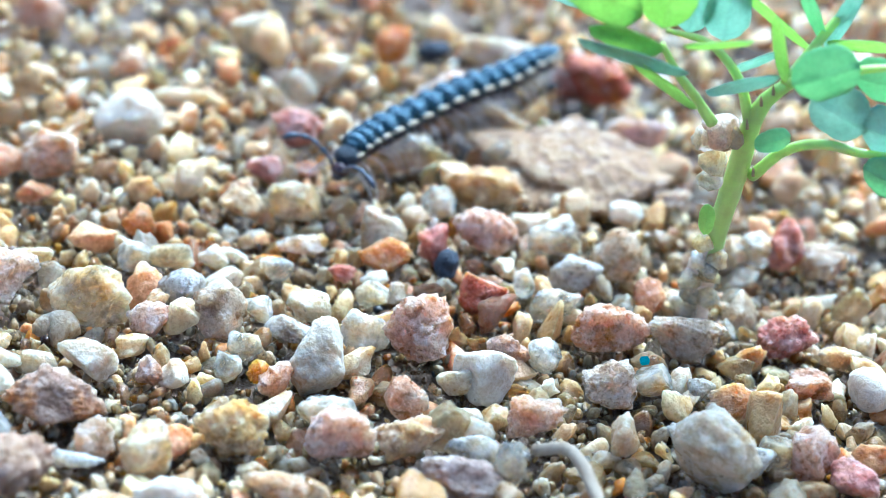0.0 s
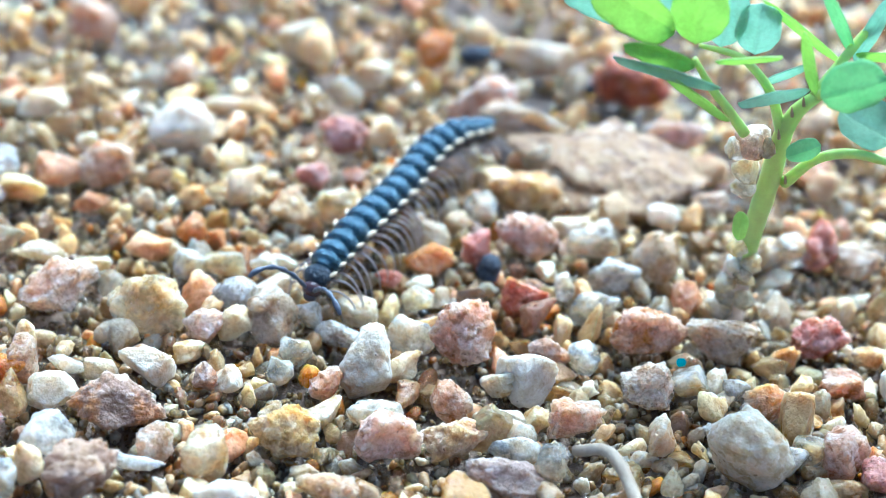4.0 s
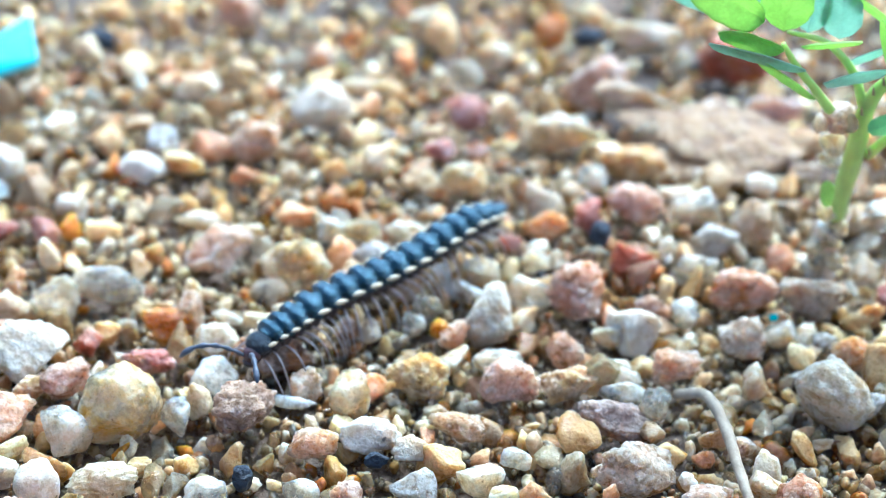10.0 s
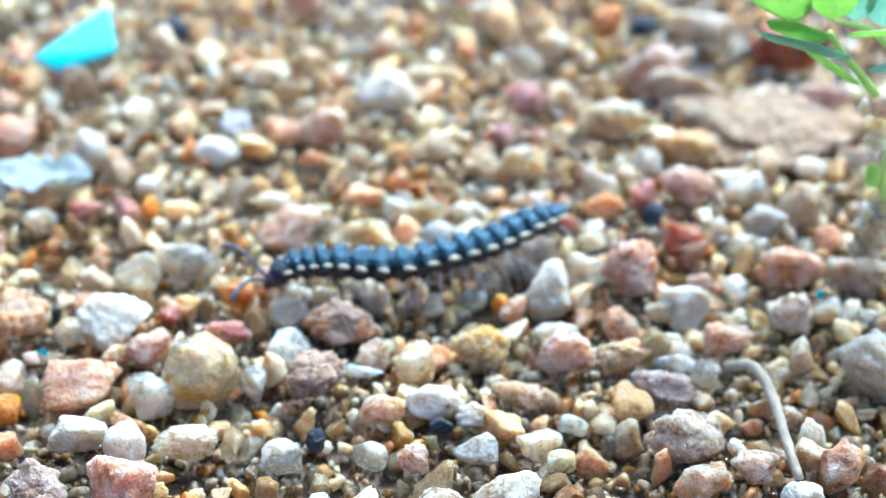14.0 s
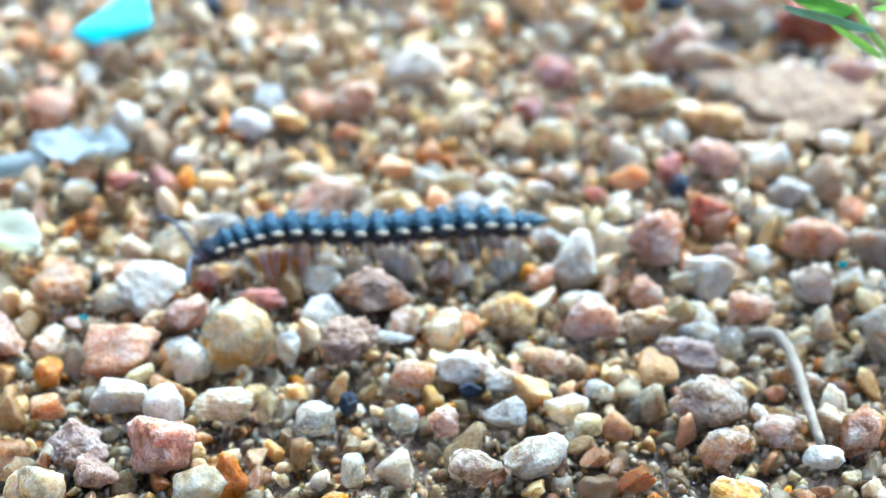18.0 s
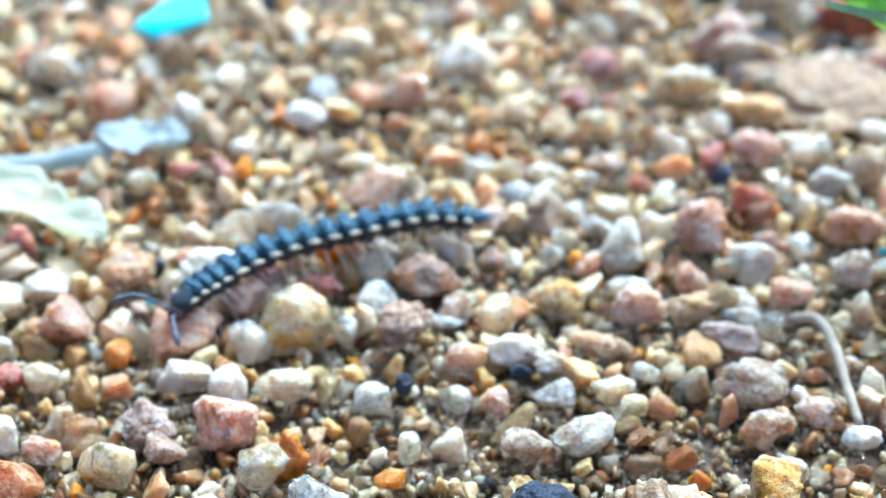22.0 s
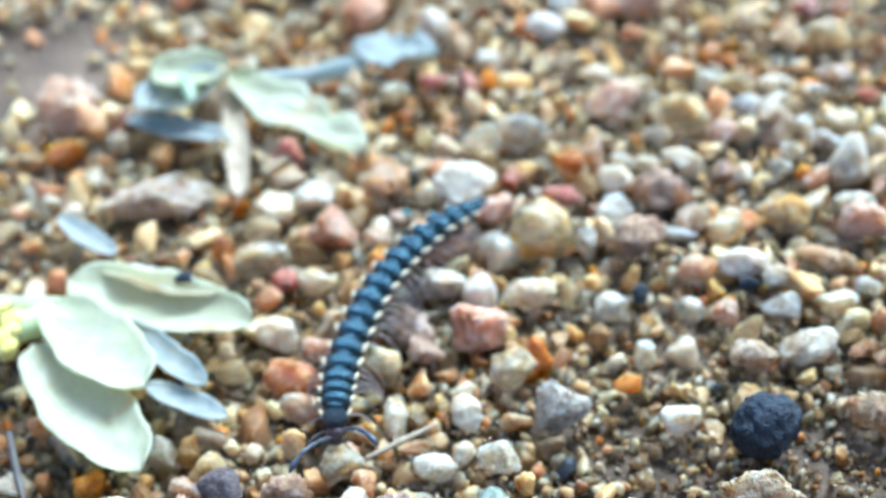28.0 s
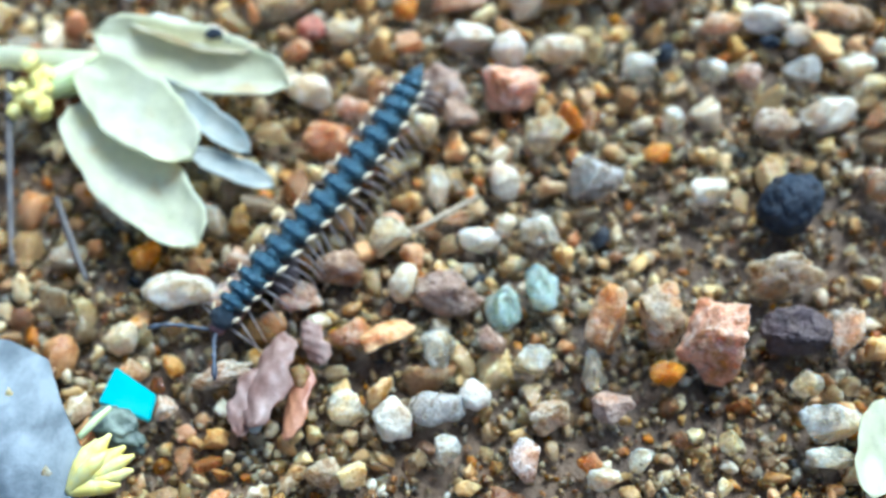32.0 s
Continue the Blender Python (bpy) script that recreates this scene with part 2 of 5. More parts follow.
def build_ground():
    near = np.arange(-140, 141, 1.6)
    far = np.array([150, 170, 200, 260, 400, 800, 2000, 6000, 20000, 60000.0])
    axis = np.concatenate([-far[::-1], near, far])
    verts, n = [], len(axis)
    for y in axis:
        for x in axis:
            verts.append(((x - 20) * MM, (y + 60) * MM, relief(x - 20, y + 60) * MM))
    faces = [(j * n + i, j * n + i + 1, (j + 1) * n + i + 1, (j + 1) * n + i) for j in range(n - 1) for i in range(n - 1)]
    me = bpy.data.meshes.new("ground")
    me.from_pydata(verts, [], faces)
    me.materials.append(sand_material())
    me.polygons.foreach_set("use_smooth", [True] * len(faces))
    tagged(new("ground", me), "damp brown sand lying between the gravel", "ground", kind="structure")


build_ground()


# ---- stones ----
def sphere_mesh(level):
    bm = bmesh.new()
    bmesh.ops.create_icosphere(bm, subdivisions=level, radius=1.0)
    v = np.array([tuple(q.co) for q in bm.verts])
    f = np.array([[q.index for q in face.verts] for face in bm.faces])
    bm.free()
    return v, f


BALLS = {k: sphere_mesh(k) for k in (1, 2, 3, 4, 5)}


def rock_points(rng, level, cuts, lump, near=0.5, far=0.82, worn=0.07):
    """A unit rock: a ball worn flat on some sides, with rounded edges and a lumpy skin."""
    v = BALLS[level][0].copy()
    for _ in range(cuts):
        d = rng.normal(size=3)
        d /= np.linalg.norm(d)
        over = v @ d - rng.uniform(near, far)
        v -= np.outer(worn * np.log1p(np.exp(np.clip(over / worn, -30, 30))) * rng.uniform(0.88, 1.0), d)
    if lump:
        for waves, size, push in ((5, 2.0, 0.9), (7, 4.5, 0.8), (9, 9.0, 0.55 if level > 2 else 0.0), (9, 19.0, 0.36 if level > 3 else 0.0), (11, 36.0, 0.26 if level > 4 else 0.0)):
            w = rng.normal(size=(waves, 3)) * size
            ph = rng.uniform(0, 6.28, waves)
            v *= (1 + lump * push * np.sin(v @ w.T + ph).mean(1))[:, None]
        for count, deep in ((30, 0.26), (110, 0.16)):
            if level > 3:
                u = v / np.linalg.norm(v, axis=1)[:, None]
                seeds = rng.normal(size=(count, 3))
                seeds /= np.linalg.norm(seeds, axis=1)[:, None]
                fit = u @ seeds.T
                cell = np.argmax(fit, axis=1)
                two = np.sort(fit, axis=1)[:, -2:]
                edge = 1 - np.exp(-(two[:, 1] - two[:, 0]) * count / 1.6)
                v *= (1 + lump * deep * (edge - 0.6 + rng.uniform(-0.5, 0.5, count)[cell] * edge))[:, None]
    return v / np.abs(v).max(0)


LABELS = {
    "gritty": "flat tan slab of sandstone with coarse glinting grains",
    "white": "rough chalk-white pebble half sunk in coarse sand",
    "cream": "cream-coloured pebble with brown specks in coarse sand",
    "quartz": "cloudy translucent quartz pebble lying in coarse sand",
    "honey": "yellowish translucent quartz pebble lying in coarse sand",
    "ochre": "crumbly ochre-brown pebble lying in coarse sand",
    "peach": "peach-coloured feldspar pebble lying in coarse sand",
    "orange": "rust-orange pebble lying among the sand grains",
    "rose": "dull pink feldspar pebble lying in coarse sand",
    "coral": "coral-pink layered stone standing in damp sand",
    "red": "brick-red crumbly pebble lying among the sand grains",
    "tan": "tan-brown pebble half sunk in coarse sand",
    "plum": "purplish-brown angular stone lying in coarse sand",
    "dark_plum": "dark brown angular stone lying in damp sand",
    "grey": "grey pebble with a pale crust in coarse sand",
    "green": "pale green glassy pebble lying in coarse sand",
    "dark": "blue-black smooth pebble lying on damp sand",
}
TAKEN = []
COUNT = [0]


def pebble(kind, x, y, wide, high, turn, depth=0.0):
    """One stone: kind, place and size in millimetres, degrees by which its width is turned."""
    COUNT[0] += 1
    rng = np.random.default_rng(1000 + COUNT[0])
    lumpy = 0.3 if kind in ("ochre", "red", "gritty") else 0.24 if kind in ("tan", "rose", "peach", "plum", "coral") else 0.15
    glassy = kind in ("quartz", "honey", "green", "plum")
    level = 5 if wide > 3.2 and y < 84 else 4
    v = rock_points(rng, level, rng.integers(7, 13), lumpy, 0.62 if kind == "dark" else 0.46, 0.9, 0.022 if glassy else 0.045)
    deep = depth or high * rng.uniform(0.85, 1.1)
    tall = high * rng.uniform(0.9, 1.08)
    v = v * (wide * 0.57, deep * 0.55, tall * 0.58)
    spin = Euler((radians(rng.uniform(-14, 14)), radians(rng.uniform(-14, 14)), radians(turn + rng.uniform(-12, 12)))).to_matrix()
    v = v @ np.array(spin).T
    z = high * 0.28
    me = bpy.data.meshes.new("pebble")
    me.from_pydata((v * MM).tolist(), [], BALLS[level][1].tolist())
    me.materials.append(MATS[kind])
    me.polygons.foreach_set("use_smooth", [True] * len(me.polygons))
    ob = new("pebble", me)
    ob.location = (x * MM, y * MM, z * MM)
    tagged(ob, LABELS[kind], "pebble", "pebbles on the sand")
    if depth:
        TAKEN.extend((x + wide * u, y + depth * w, min(wide, depth) * 0.14) for u in (-0.2, 0, 0.2) for w in (-0.15, 0.1))
    else:
        TAKEN.append((x, y, max(wide, high) * 0.5))
    return ob


pebble("white", -11.3, 64.0, 3.3, 3.8, 6)
pebble("rose", -6.8, 67.7, 3.4, 4.2, 6)
pebble("quartz", -9.7, 68.0, 2.6, 2.4, 6)
pebble("white", -2.8, 65.7, 3.1, 2.8, 6)
pebble("rose", -9.2, 58.2, 3.5, 3.1, 6)
pebble("quartz", -10.6, 60.2, 3.1, 1.8, 6)
pebble("rose", -6.8, 62.4, 2.4, 2.0, 6)
pebble("ochre", -5.8, 59.1, 3.4, 2.3, 6)
pebble("peach", -0.1, 62.4, 3.6, 2.4, 6)
pebble("red", -3.7, 73.2, 2.7, 2.5, 6)
pebble("rose", 3.8, 71.3, 4.3, 3.1, 6)
pebble("tan", 8.0, 72.2, 4.1, 3.0, 6)
pebble("quartz", 0.3, 68.6, 1.9, 1.9, 6)
pebble("tan", 4.1, 66.1, 3.3, 3.1, 6)
pebble("quartz", 6.5, 67.8, 2.2, 2.2, 6)
pebble("cream", 9.4, 61.5, 4.5, 4.2, 6)
pebble("peach", 10.7, 66.6, 3.6, 2.0, 6)
pebble("cream", 4.9, 62.0, 1.5, 2.2, 6)
pebble("red", 14.1, 73.6, 3.3, 2.7, 6)
pebble("red", 16.6, 61.6, 2.4, 2.4, 6)
pebble("quartz", 12.7, 83.5, 3.8, 2.4, 6)
pebble("red", 14.6, 83.6, 2.6, 4.0, 6)
pebble("honey", -24.9, 66.7, 4.9, 3.6, 6)
pebble("peach", -30.5, 66.8, 4.3, 3.3, 6)
pebble("tan", -17.9, 67.5, 2.9, 2.6, 6)
pebble("grey", -20.6, 69.3, 2.5, 2.3, 6)
pebble("white", -18.7, 71.3, 2.3, 1.5, 6)
pebble("cream", -13.1, 69.8, 2.8, 1.6, 6)
pebble("grey", -14.0, 67.6, 2.9, 1.3, 6)
pebble("plum", -23.5, 57.8, 5.3, 3.0, 6)
pebble("white", -23.5, 61.7, 2.9, 2.2, 6)
pebble("peach", -21.2, 55.4, 2.1, 1.9, 6)
pebble("honey", -18.2, 55.0, 2.3, 3.1, 6)
pebble("ochre", -14.5, 57.8, 3.5, 2.9, 6)
pebble("quartz", -21.4, 54.0, 2.7, 0.8, 6)
pebble("tan", -11.6, 54.2, 3.1, 1.7, 6)
pebble("plum", -2.9, 56.9, 4.3, 2.0, 6)
pebble("quartz", -0.7, 58.2, 1.7, 2.3, 6)
pebble("quartz", -2.8, 59.4, 2.6, 1.5, 6)
pebble("rose", -21.3, 66.0, 2.6, 1.8, 6)
pebble("rose", -13.4, 62.6, 2.1, 1.7, 6)
pebble("ochre", -20.1, 80.2, 3.5, 2.2, 6)
pebble("peach", -32.6, 81.7, 4.1, 3.2, 6)
pebble("orange", -36.1, 80.8, 3.2, 2.2, 6)
pebble("cream", -29.8, 88.3, 4.4, 3.6, 6)
pebble("cream", -27.8, 93.4, 5.3, 1.4, 6)
pebble("red", -18.3, 91.1, 4.0, 2.6, 6)
pebble("red", -19.3, 85.0, 2.7, 2.1, 6)
pebble("gritty", 1.6, 91.2, 15.5, 2.4, 6, 12.0)
pebble("ochre", -5.4, 86.2, 5.0, 2.8, 6)
pebble("honey", -11.4, 89.6, 6.6, 3.6, 6)
pebble("tan", -6.2, 96.0, 6.4, 3.0, 6)
pebble("rose", -4.4, 80.2, 3.8, 2.9, 6)
pebble("grey", 1.3, 77.5, 3.2, 2.5, 6)
pebble("tan", 3.8, 79.4, 2.7, 3.6, 6)
pebble("dark", -6.2, 76.3, 1.4, 1.9, 6)
pebble("red", -7.5, 78.2, 1.8, 2.1, 6)
pebble("dark", -11.4, 108.0, 2.7, 1.6, 6)
pebble("orange", -14.4, 106.6, 2.9, 3.1, 6)
pebble("red", 0.5, 104.8, 6.6, 4.2, 6)
pebble("rose", -9.4, 98.6, 5.6, 3.5, 7)
pebble("cream", -6.5, 108.9, 5.4, 2.7, 6)
pebble("cream", -18.7, 101.7, 3.0, 2.6, 6)
pebble("quartz", 0.3, 73.6, 3.0, 1.9, 6)
pebble("orange", 6.2, 76.4, 2.1, 2.1, 6)
pebble("quartz", -16.0, 65.0, 1.9, 1.6, 6)
pebble("quartz", -16.5, 63.2, 1.7, 1.5, 6)
pebble("quartz", -7.7, 83.6, 2.2, 2.2, 6)
pebble("quartz", 0.1, 81.2, 3.3, 2.7, 6)
pebble("honey", -16.8, 80.8, 3.4, 2.8, 7)
pebble("peach", -29.9, 60.0, 1.8, 2.7, 6)
pebble("cream", -27.7, 58.4, 2.7, 1.8, 6)
pebble("quartz", -27.6, 60.8, 2.4, 1.2, 6)
pebble("rose", 15.2, 70.0, 2.9, 1.6, 6)
pebble("ochre", 16.8, 73.2, 2.6, 1.2, 6)
pebble("quartz", 12.9, 63.2, 2.1, 1.8, 6)
pebble("rose", 14.4, 62.8, 2.4, 2.7, 6)
pebble("cream", -19.8, 73.4, 1.7, 1.5, 6)
pebble("honey", -22.1, 72.7, 3.1, 1.7, 6)
pebble("cream", -33.2, 71.0, 3.4, 1.5, 6)
pebble("cream", -29.7, 70.6, 2.7, 1.3, 6)
pebble("orange", -25.2, 75.8, 2.1, 1.9, 6)
pebble("honey", -9.9, 71.9, 2.0, 1.7, 6)
pebble("orange", -10.2, 76.6, 3.2, 1.8, 6)
pebble("cream", 4.0, 86.1, 2.6, 1.7, 6)
pebble("tan", 7.4, 89.0, 2.3, 1.9, 6)
pebble("cream", 11.2, 83.2, 1.8, 2.2, 6)
pebble("tan", 16.9, 83.3, 2.9, 2.2, 6)
pebble("peach", 9.2, 81.5, 2.2, 1.4, 6)
pebble("cream", -40.8, 89.7, 4.0, 2.4, 6)
pebble("peach", -41.9, 103.6, 4.0, 3.1, 6)
pebble("peach", -32.6, 97.2, 2.5, 2.5, 6)
pebble("cream", -24.9, 105.3, 3.6, 3.1, 6)
pebble("rose", 4.9, 97.9, 4.6, 2.3, 6)
pebble("peach", -43.8, 52.6, 3.7, 3.3, 14)
pebble("white", -37.6, 53.8, 4.2, 3.8, 14)
pebble("quartz", -40.0, 52.5, 2.5, 2.2, 14)
pebble("orange", -37.2, 47.6, 4.5, 3.8, 14)
pebble("honey", -30.8, 50.3, 4.7, 4.2, 14)
pebble("quartz", -32.8, 47.9, 2.7, 2.6, 14)
pebble("ochre", -36.6, 50.7, 2.1, 1.8, 14)
pebble("red", -30.7, 55.3, 3.3, 1.6, 14)
pebble("rose", -34.7, 51.9, 2.8, 2.8, 14)
pebble("orange", -31.2, 58.8, 3.4, 2.2, 14)
pebble("honey", -38.6, 59.6, 3.1, 2.3, 14)
pebble("quartz", -36.2, 62.2, 4.7, 2.3, 14)
pebble("plum", -23.9, 51.6, 4.3, 3.5, 14)
pebble("quartz", -26.3, 54.2, 2.5, 2.3, 14)
pebble("quartz", -27.3, 50.9, 1.7, 2.1, 14)
pebble("white", -16.1, 52.0, 3.4, 2.0, 14)
pebble("white", -13.5, 51.4, 2.2, 1.7, 14)
pebble("peach", -19.1, 50.6, 2.7, 2.0, 14)
pebble("white", -35.5, 43.1, 3.8, 2.5, 14)
pebble("cream", -32.2, 43.5, 2.6, 2.5, 14)
pebble("cream", -29.1, 44.8, 3.8, 1.8, 14)
pebble("coral", -31.3, 40.0, 4.3, 4.0, 22)
pebble("plum", -35.9, 39.1, 3.5, 2.7, 16)
pebble("orange", -39.2, 41.9, 2.3, 1.6, 14)
pebble("quartz", -23.3, 44.8, 2.3, 1.9, 14)
pebble("quartz", -18.8, 46.6, 2.3, 1.6, 14)
pebble("grey", -12.7, 48.7, 2.6, 1.8, 14)
pebble("honey", -9.5, 50.1, 2.6, 2.0, 14)
pebble("dark", -15.4, 50.4, 1.3, 0.8, 14)
pebble("tan", -1.0, 52.4, 4.6, 3.5, 14)
pebble("peach", 0.0, 48.9, 3.5, 2.6, 14)
pebble("white", -10.4, 45.2, 3.8, 2.9, 22)
pebble("white", 1.7, 52.5, 1.1, 1.3, 14)
pebble("rose", 7.4, 51.8, 2.6, 2.9, 14)
pebble("dark", -22.0, 46.8, 1.2, 1.6, 14)
pebble("red", -42.6, 66.5, 2.0, 2.2, 14)
pebble("red", -45.8, 66.2, 2.4, 1.8, 14)
pebble("honey", -48.4, 64.0, 2.4, 2.0, 14)
pebble("orange", -55.6, 74.0, 4.0, 3.1, 14)
pebble("cream", -48.9, 73.0, 3.0, 3.5, 14)
pebble("dark", -51.7, 96.0, 4.5, 1.8, 14)
pebble("white", -39.7, 76.2, 3.5, 2.2, 14)
pebble("grey", -39.6, 79.6, 2.7, 2.7, 14)
pebble("red", -35.0, 56.2, 1.8, 1.8, 14)
pebble("peach", -41.8, 46.8, 2.1, 1.7, 14)
pebble("orange", -40.4, 55.7, 1.9, 1.9, 14)
pebble("red", -52.3, 53.5, 3.0, 3.2, 22)
pebble("quartz", -48.6, 49.8, 2.9, 2.1, 22)
pebble("cream", -50.8, 47.4, 2.9, 2.4, 22)
pebble("rose", -45.2, 46.4, 3.4, 3.0, 22)
pebble("red", -46.2, 40.7, 2.3, 1.9, 22)
pebble("orange", -46.6, 38.8, 1.9, 1.7, 22)
pebble("cream", -44.0, 41.3, 2.3, 1.9, 22)
pebble("quartz", -49.2, 42.2, 3.9, 2.9, 22)
pebble("plum", -33.8, 37.0, 2.3, 2.3, 22)
pebble("honey", -27.6, 37.4, 2.7, 2.3, 22)
pebble("grey", -23.9, 35.1, 4.1, 3.1, 22)
pebble("orange", -41.1, 32.3, 3.9, 2.8, 22)
pebble("rose", -40.8, 35.3, 2.2, 1.8, 22)
pebble("peach", -39.5, 30.3, 2.8, 1.7, 22)
pebble("honey", -36.5, 35.0, 3.2, 3.2, 22)
pebble("white", -29.1, 32.8, 2.1, 2.1, 22)
pebble("dark", -11.0, 37.2, 4.2, 4.4, 26)
pebble("ochre", 1.5, 43.5, 3.1, 3.1, 22)
pebble("peach", -3.2, 40.4, 2.7, 2.7, 22)
pebble("tan", -5.5, 40.7, 2.0, 2.7, 22)
pebble("cream", -16.2, 36.9, 2.4, 1.7, 22)
pebble("tan", -13.2, 43.2, 2.8, 2.5, 22)
pebble("cream", -71.0, 73.9, 3.5, 3.0, 22)
pebble("quartz", -62.9, 77.5, 4.1, 3.5, 22)
pebble("tan", -77.2, 82.3, 6.4, 3.8, 22)
pebble("peach", -73.3, 53.9, 5.3, 5.3, 26)
pebble("orange", -70.9, 49.2, 3.2, 2.3, 26)
pebble("tan", -60.1, 45.6, 8.3, 3.9, 26)
pebble("quartz", -25.6, 30.1, 2.5, 2.1, 26)
pebble("quartz", -29.3, 28.1, 2.8, 1.8, 26)
pebble("plum", -29.5, 23.7, 4.0, 3.3, 24)
pebble("green", -25.8, 24.0, 2.5, 2.8, 24)
pebble("green", -24.2, 26.2, 2.0, 2.7, 24)
pebble("peach", -20.0, 24.9, 3.0, 4.6, 24)
pebble("tan", -16.6, 26.7, 2.6, 3.6, 24)
pebble("coral", -12.8, 26.7, 4.6, 6.0, 24)
pebble("dark_plum", -8.4, 28.2, 4.1, 3.1, 24)
pebble("peach", -5.6, 29.2, 1.9, 3.6, 24)
pebble("orange", -15.2, 23.1, 2.1, 1.6, 24)
pebble("tan", -10.2, 31.9, 5.7, 2.7, 24)
pebble("red", -3.4, 33.5, 1.3, 1.2, 24)
pebble("dark", -1.0, 28.8, 2.2, 1.9, 24)
pebble("peach", -1.2, 31.1, 1.9, 1.6, 24)
pebble("honey", -23.4, 21.2, 2.6, 1.9, 24)
pebble("plum", -25.9, 21.6, 1.8, 1.8, 24)
pebble("quartz", -28.9, 19.9, 2.0, 2.3, 24)
pebble("white", -25.7, 17.9, 1.8, 1.9, 24)
pebble("grey", -27.5, 16.1, 3.2, 2.5, 24)
pebble("white", -29.7, 14.5, 2.2, 2.4, 24)
pebble("honey", -32.6, 14.5, 2.7, 2.2, 24)
pebble("tan", -20.9, 18.0, 2.4, 2.2, 24)
pebble("plum", -17.6, 19.9, 2.4, 2.2, 24)
pebble("rose", -21.5, 14.8, 1.9, 2.2, 24)
pebble("quartz", -26.2, 13.7, 1.6, 1.9, 24)
pebble("quartz", -19.5, 21.8, 1.4, 2.6, 24)
pebble("rose", -34.2, 18.9, 2.5, 2.0, 24)
pebble("plum", -37.0, 23.0, 3.2, 2.7, 24)
pebble("cream", -46.0, 18.1, 4.4, 2.7, 24)
pebble("rose", -42.0, 18.7, 3.0, 3.4, 24)
pebble("dark_plum", -40.5, 21.7, 2.7, 3.4, 24)
pebble("orange", -39.5, 18.3, 1.7, 1.7, 24)
pebble("rose", -38.5, 20.3, 2.7, 2.3, 24)
pebble("cream", -36.9, 19.0, 2.1, 1.5, 24)
pebble("cream", -48.0, 14.2, 2.2, 2.3, 24)
pebble("orange", -49.4, 20.0, 2.1, 2.1, 24)
pebble("peach", -46.4, 12.2, 2.0, 1.6, 24)
pebble("peach", -43.4, 10.8, 1.6, 1.9, 24)
pebble("tan", -41.0, 13.9, 3.6, 1.9, 24)
pebble("honey", -34.8, 26.4, 2.7, 2.4, 24)
pebble("orange", -32.8, 25.7, 1.7, 1.7, 24)
pebble("cream", -27.9, 29.8, 1.4, 1.5, 24)
pebble("cream", -32.6, 23.7, 2.0, 2.4, 24)
pebble("quartz", -32.9, 31.0, 1.8, 2.8, 24)
pebble("quartz", -5.1, 22.8, 4.0, 2.5, 24)
pebble("honey", -4.8, 20.8, 3.4, 1.5, 24)
pebble("honey", -7.0, 25.2, 1.9, 1.6, 24)
pebble("honey", -10.3, 19.9, 1.5, 1.7, 24)
pebble("orange", -17.9, 15.9, 1.5, 1.4, 24)
pebble("tan", -32.6, 10.0, 2.5, 1.9, 24)
pebble("honey", -15.1, 17.1, 1.8, 1.2, 24)
pebble("rose", -43.3, 21.8, 2.1, 1.7, 24)
pebble("white", 18.2, 69.5, 2.5, 2.8, 4)
pebble("honey", 1.7, 45.6, 2.2, 1.9, 16)
pebble("cream", -44.0, 35.5, 2.7, 2.3, 23)
pebble("cream", -16.7, 15.4, 2.0, 1.3, 23)
pebble("quartz", -24.3, 72.0, 2.0, 1.7, 6)
pebble("quartz", -16.2, 73.4, 2.0, 1.7, 6)
pebble("white", -18.4, 69.9, 2.1, 1.5, 6)
pebble("quartz", -15.8, 68.6, 2.1, 1.6, 6)
pebble("white", -18.8, 61.8, 1.8, 1.4, 6)
pebble("plum", -20.1, 61.5, 1.4, 1.4, 6)
pebble("orange", -24.1, 63.0, 1.5, 0.9, 6)
pebble("cream", -25.8, 60.9, 2.1, 1.4, 6)
pebble("orange", -14.6, 63.0, 1.2, 1.2, 6)
pebble("plum", -1.8, 68.7, 2.5, 1.6, 6)
pebble("quartz", -1.5, 75.9, 1.3, 1.9, 6)
pebble("red", -12.2, 74.3, 1.7, 1.2, 6)
pebble("peach", -15.0, 76.2, 3.1, 1.5, 6)
pebble("grey", 11.7, 62.1, 1.8, 1.5, 6)
pebble("grey", 8.8, 67.8, 1.7, 1.4, 6)
pebble("quartz", -2.5, 60.7, 1.6, 1.7, 6)
pebble("rose", -41.4, 50.0, 2.2, 1.1, 14)
pebble("orange", -40.4, 44.7, 2.1, 1.8, 14)
pebble("rose", -16.0, 46.8, 1.7, 1.7, 14)
pebble("quartz", -7.9, 52.2, 1.7, 1.5, 14)
pebble("honey", -7.9, 48.8, 1.7, 1.3, 14)
pebble("white", 5.6, 49.7, 2.3, 1.3, 14)
pebble("tan", 4.5, 56.2, 1.8, 1.4, 14)
pebble("honey", -20.0, 41.5, 1.3, 1.9, 14)
pebble("rose", 2.9, 51.2, 2.5, 1.8, 18)
pebble("orange", -20.2, 38.7, 1.7, 1.4, 18)


open_sand = (((-16.16, 25.03, -0.00), 30, 1.2), ((-12.72, 43.71, 0.00), 15, 0.9), ((-23.56, 39.68, 0.00), 8, 0.7), ((-45.66, 17.27, 0.00), 12, 0.9), ((1.75, 47.81, 0.00), 9, 0.9))


